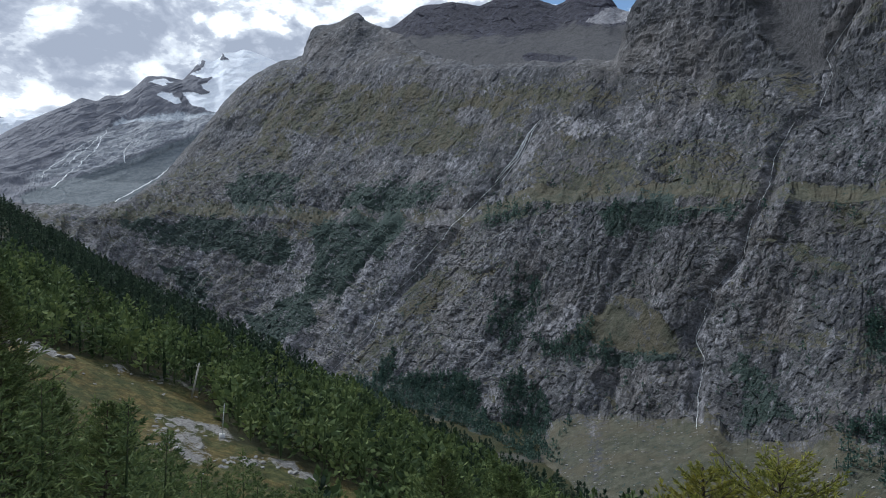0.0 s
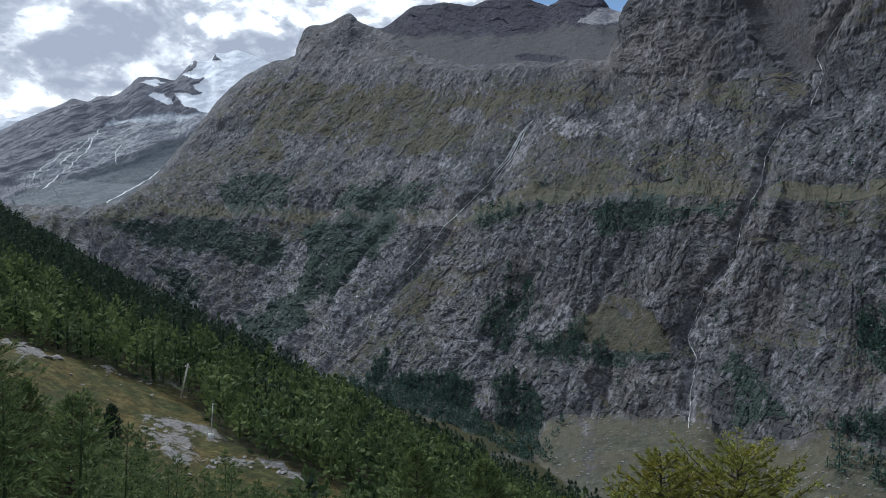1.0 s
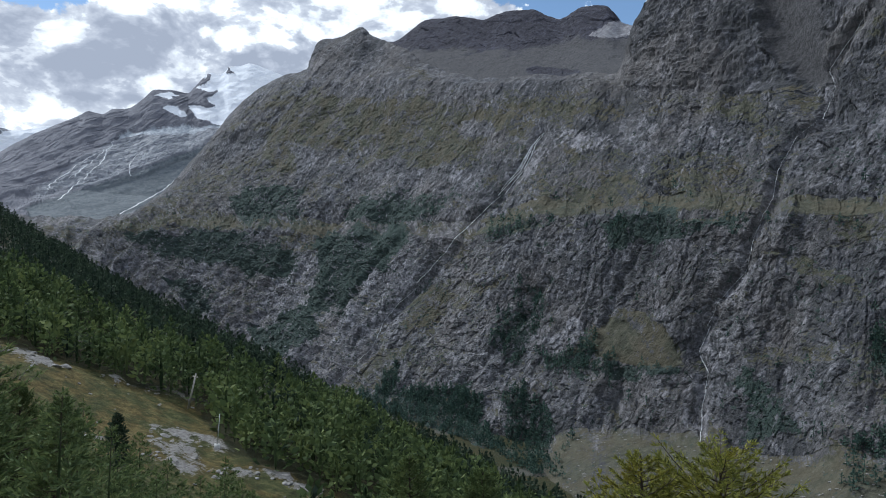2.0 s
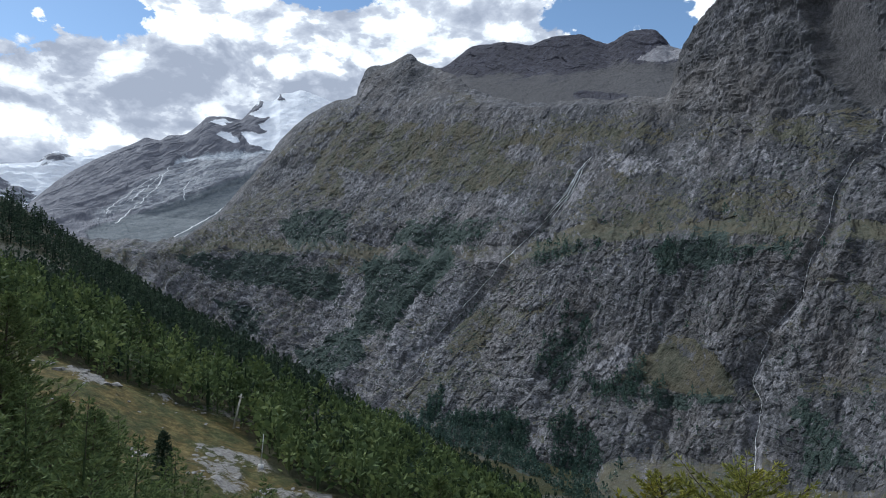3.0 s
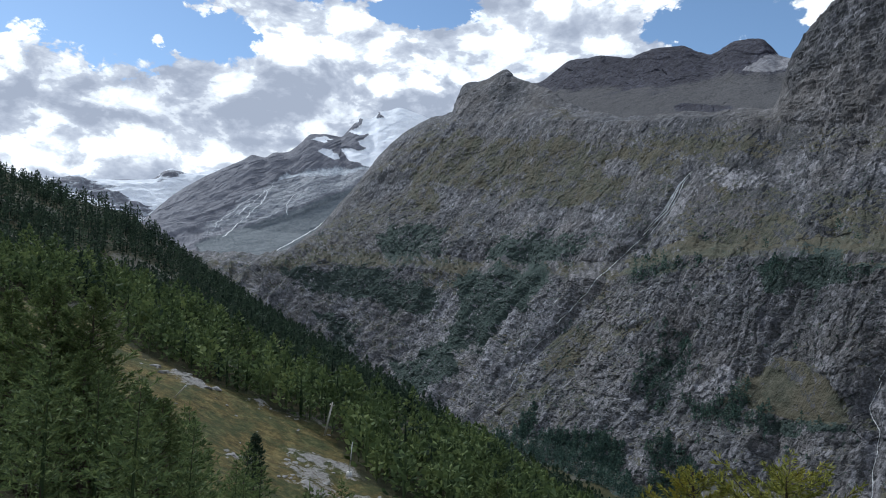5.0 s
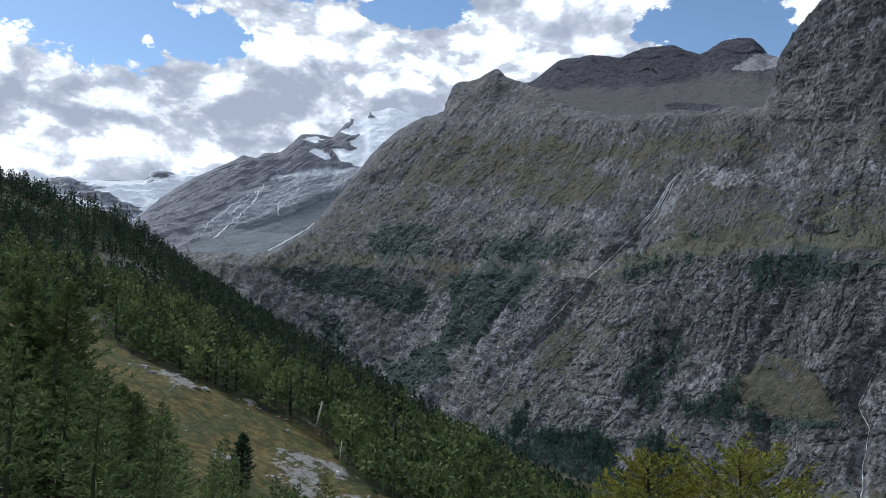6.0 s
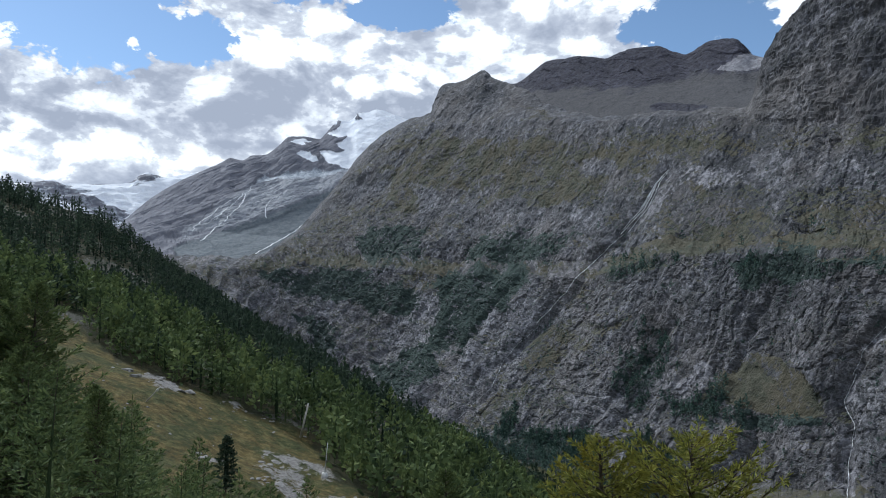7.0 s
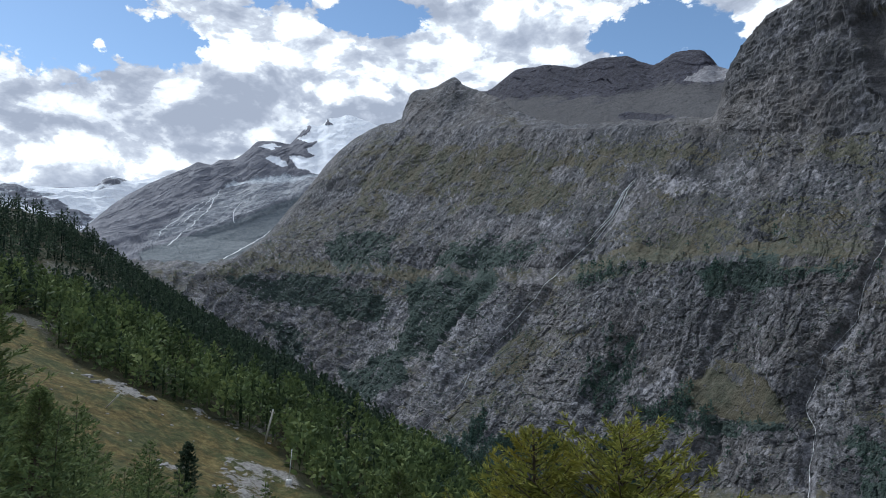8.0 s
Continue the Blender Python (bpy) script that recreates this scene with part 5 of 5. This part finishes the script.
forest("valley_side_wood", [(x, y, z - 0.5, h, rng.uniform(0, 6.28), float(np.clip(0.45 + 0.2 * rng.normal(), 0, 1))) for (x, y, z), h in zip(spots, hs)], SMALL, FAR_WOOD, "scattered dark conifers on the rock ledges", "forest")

# ---- running water ----


def on_surface(surf, az, el):
    """The nearest ground that shows in a direction."""
    P, A, E = surf[:3]
    d = np.hypot((A - az), (E - el) * 57.3)
    near = d < 0.12
    if not near.any():
        near = d <= d.min() + 1e-9
    pts = P[near]
    return pts[np.argmin(np.hypot(pts[:, 0], pts[:, 1]))]


def stream(surf, path, width, label, seed, sway=0.05, lift=1.0, strands=1, spread=0.0, name="mountain_stream"):
    """White water that follows a line of directions down the ground."""
    r = np.random.RandomState(seed)
    p = np.array(path)
    n = max(12, int(np.hypot(*(np.diff(p, axis=0) * (1, 57.3)).T).sum() * 7))
    u = np.linspace(0, len(p) - 1, n)
    pieces = []
    for k in range(strands):
        off = r.uniform(-0.5, 0.5) * spread
        v = np.linspace(0, 1, n)
        az = np.interp(u, np.arange(len(p)), p[:, 0]) + off * (0.25 + v) + sway * np.cumsum(r.normal(size=n)) / np.sqrt(n) * 2 + sway * 0.15 * r.normal(size=n)
        el = np.interp(u, np.arange(len(p)), p[:, 1])
        q = np.array([on_surface(surf, a, e) for a, e in zip(az, el)])
        dist = np.hypot(q[:, 0], q[:, 1])
        for _ in range(2):
            dist[1:-1] = np.minimum(dist[1:-1], (dist[:-2] + dist[2:]) / 2 + 2)
        dist = dist - lift
        a = np.radians(az)
        mid = np.stack([dist * np.sin(a), dist * np.cos(a), dist * el], -1)
        side = np.stack([np.cos(a), -np.sin(a), 0 * a], -1)
        lo, hi = (0.0, 1.0) if k == 0 else (r.uniform(0, 0.5), r.uniform(0.55, 1.0))
        w = width * r.uniform(0.4, 1.2, n) * np.minimum(1, np.linspace(0.5, 3, n)) * ((v >= lo) & (v <= hi)) * (1.0 if k == 0 else 0.6) + 0.02
        fwd = np.stack([-np.sin(a), -np.cos(a), 0 * a], -1) * 0.35 * w[:, None]
        ring = np.stack([mid - side * w[:, None] / 2, mid + fwd, mid + side * w[:, None] / 2], 1)
        pieces.append((ring.reshape(-1, 3), grid_faces(n, 3)))
    return tagged(new(name, mesh_from(name, *join(pieces), WATER)), label, "stream", kind="structure")


stream(SIDE, LEFT_STREAM[:4], 2.0, "white waterfall sliding down a rock slab in strands", 1, 0.06, 2.0, 6, 0.7, "waterfall")
stream(SIDE, LEFT_STREAM[3:9], 1.4, "thin white mountain stream between grassy ledges", 2, 0.08, 1.5)
stream(SIDE, LEFT_STREAM[8:], 0.7, "thin white mountain stream in a rock gully", 3, 0.08, 1.2)
stream(SIDE, RIGHT_STREAM[:4], 0.5, "thin stream trickling down a rock gully", 4, 0.10, 0.6)
stream(SIDE, RIGHT_STREAM[3:8], 0.28, "thin stream falling over a rock step", 8, 0.08, 0.6)
stream(SIDE, RIGHT_STREAM[7:12], 0.32, "thin stream in a rock cleft", 9, 0.08, 0.6)
stream(SIDE, RIGHT_STREAM[11:], 0.5, "white stream falling through a rock cleft", 5, 0.08, 1.0)
stream(ICE, GLACIER_STREAM, 5.0, "white melt water running down from the glacier in strands", 6, 0.2, 8.0, 4, 0.5)
stream(ICE, SIDE_RILL, 3.0, "thin melt water rill on scoured rock", 10, 0.1, 8.0)
stream(ICE, MORAINE_STREAM, 7.0, "white melt water beside the moraine", 7, 0.10, 8.0)

# ---- rocks on the hillside ----


def boulder_mesh(seed):
    r = np.random.RandomState(seed)
    bm = bmesh.new()
    bmesh.ops.create_icosphere(bm, subdivisions=2, radius=1.0)
    v = np.array([q.co[:] for q in bm.verts])
    planes = r.normal(size=(9, 3))
    planes /= np.linalg.norm(planes, axis=1)[:, None]
    for pl in planes:
        d = v @ pl
        cut = r.uniform(0.55, 0.8)
        v = v - np.maximum(d - cut, 0)[:, None] * pl
    v = v * np.array([1.25, 0.9, 0.6]) * (1 + 0.06 * fbm(v[:, 0] * 2, v[:, 1] * 2, v[:, 2] * 2 + seed, 2))[:, None]
    for q, c in zip(bm.verts, v):
        q.co = c
    me = bpy.data.meshes.new("boulder")
    bm.to_mesh(me)
    bm.free()
    me.materials.append(STONE)
    return me


ROCKS = [boulder_mesh(90 + i) for i in range(7)]
rng = np.random.RandomState(21)
spots = []
for x, y, s in BARE:
    for _ in range(int(4 + s * 1.7)):
        a, q = rng.uniform(0, 6.28), s * math.sqrt(rng.rand())
        spots.append((x + q * math.cos(a) * 1.2, y + q * math.sin(a), rng.uniform(0.35, 1.0) * rng.uniform(0.6, 1.9)))
for _ in range(60):
    spots.append((rng.uniform(-160, -30), rng.uniform(165, 240), rng.uniform(0.25, 0.7)))
for x, y, s in spots:
    if inside(x, y, MEADOW):
        ob = new("boulder", ROCKS[int(rng.randint(7))])
        ob.matrix_basis = pose(x, y, float(hill_height(x, y)) + 0.12 * s, rng.uniform(-15, 15), rng.uniform(-15, 15), rng.uniform(0, 360)) @ Matrix.Diagonal((s, s, s * 0.8, 1))
        tagged(ob, "weathered pale grey boulder lying in the meadow turf", "rock", "boulders in the meadow")

# fallen blocks on the scree fan across the valley
P, A, E = SIDE[:3]
foot = np.interp(A, *np.array(FOOT_E).T)
fan = (A > 9) & (A < 31) & (E < foot - 0.004) & (E > foot - 0.10)
at = P[fan][rng.permutation(int(fan.sum()))[:420]]
vs, fs, k = [], [], 0
for p in at:
    me = ROCKS[int(rng.randint(7))]
    v = np.array([q.co[:] for q in me.vertices]) * rng.uniform(0.5, 2.4) * rng.uniform(0.4, 1.0)
    vs.append(v + p)
    fs.append(np.array([f.vertices[:] for f in me.polygons]) + k)
    k += len(v)
tagged(new("scree_blocks", mesh_from("scree_blocks", np.concatenate(vs), np.concatenate(fs), STONE, None, False)), "pale fallen blocks strewn over the scree", "rocks", kind="stuff")

# ---- the old lift line ----


def part(name, bm, material, parent, label=""):
    me = bpy.data.meshes.new(name)
    bm.to_mesh(me)
    bm.free()
    for f in me.polygons:
        f.use_smooth = len(f.vertices) == 4
    me.materials.append(material)
    ob = new(name, me)
    ob.parent = parent
    return tagged(ob, label)


def rod(r0, r1, h, sides=12, at=(0, 0, 0), turn=None):
    bm = bmesh.new()
    bmesh.ops.create_cone(bm, cap_ends=True, segments=sides, radius1=r0, radius2=r1, depth=h)
    bmesh.ops.translate(bm, verts=bm.verts, vec=(0, 0, h / 2))
    if turn is not None:
        bmesh.ops.transform(bm, matrix=turn, verts=bm.verts)
    bmesh.ops.translate(bm, verts=bm.verts, vec=at)
    return bm


def block(x, y, z, at=(0, 0, 0), bevel=0.03):
    bm = bmesh.new()
    bmesh.ops.create_cube(bm, size=1)
    bmesh.ops.scale(bm, verts=bm.verts, vec=(x, y, z))
    bmesh.ops.bevel(bm, geom=bm.edges[:], offset=bevel, segments=2, affect="EDGES")
    bmesh.ops.translate(bm, verts=bm.verts, vec=at)
    return bm


def wooden_pole(x, y, height, lean, label):
    """A timber line pole with a cross arm and insulators, leaning."""
    top = new("line_pole")
    top.matrix_basis = pose(x, y, float(hill_height(x, y)) - 0.4, 0, lean, 0)
    part("pole", rod(0.34, 0.26, height + 0.4), WOOD, top)
    arm = part("cross_arm", block(1.7, 0.16, 0.2, (0.1, -0.28, height - 0.5)), WOOD, top)
    for u in (-0.6, 0.8):
        part("insulator", rod(0.10, 0.06, 0.34, 10, (u, -0.28, height - 0.4)), CERAMIC, arm, "pale glazed insulator")
    part("pole_cap", rod(0.28, 0.08, 0.18, 12, (0, 0, height + 0.4)), METAL, top, "grey metal cap")
    return tagged(top, label, "pole")


wooden_pole(-80.0, 236.6, 11.2, 12.5, "weathered grey timber line pole leaning by the wood")

x, y = -60.5, 203.6
mast = new("marker_mast")
mast.matrix_basis = pose(x, y, float(hill_height(x, y)) - 0.25, 0, 4, 20)
part("footing", block(1.5, 1.3, 2.0, (0, 0, 0.9), 0.06), CONCRETE, mast, "pale concrete footing")
part("footing_step", block(1.9, 1.5, 0.5, (0.1, 0, 0.15), 0.06), CONCRETE, mast, "pale concrete step")
part("mast_tube", rod(0.13, 0.09, 8.2, 10, (0, 0, 1.85)), METAL, mast)
part("mast_head", block(0.32, 0.2, 0.4, (0, 0, 5.6), 0.03), METAL, mast)
tagged(mast, "thin grey metal mast on a pale concrete footing", "mast")

x, y = -112.0, 198.5
stick = new("leaning_post")
stick.matrix_basis = pose(x, y, float(hill_height(x, y)) - 0.3, 0, 43, 5)
part("post", rod(0.22, 0.15, 6.2), WOOD, stick)
part("collar", rod(0.3, 0.3, 0.6, 12, (0, 0, 4.6)), METAL, stick, "pale metal collar")
tagged(stick, "pale weathered post leaning low over the meadow", "post")
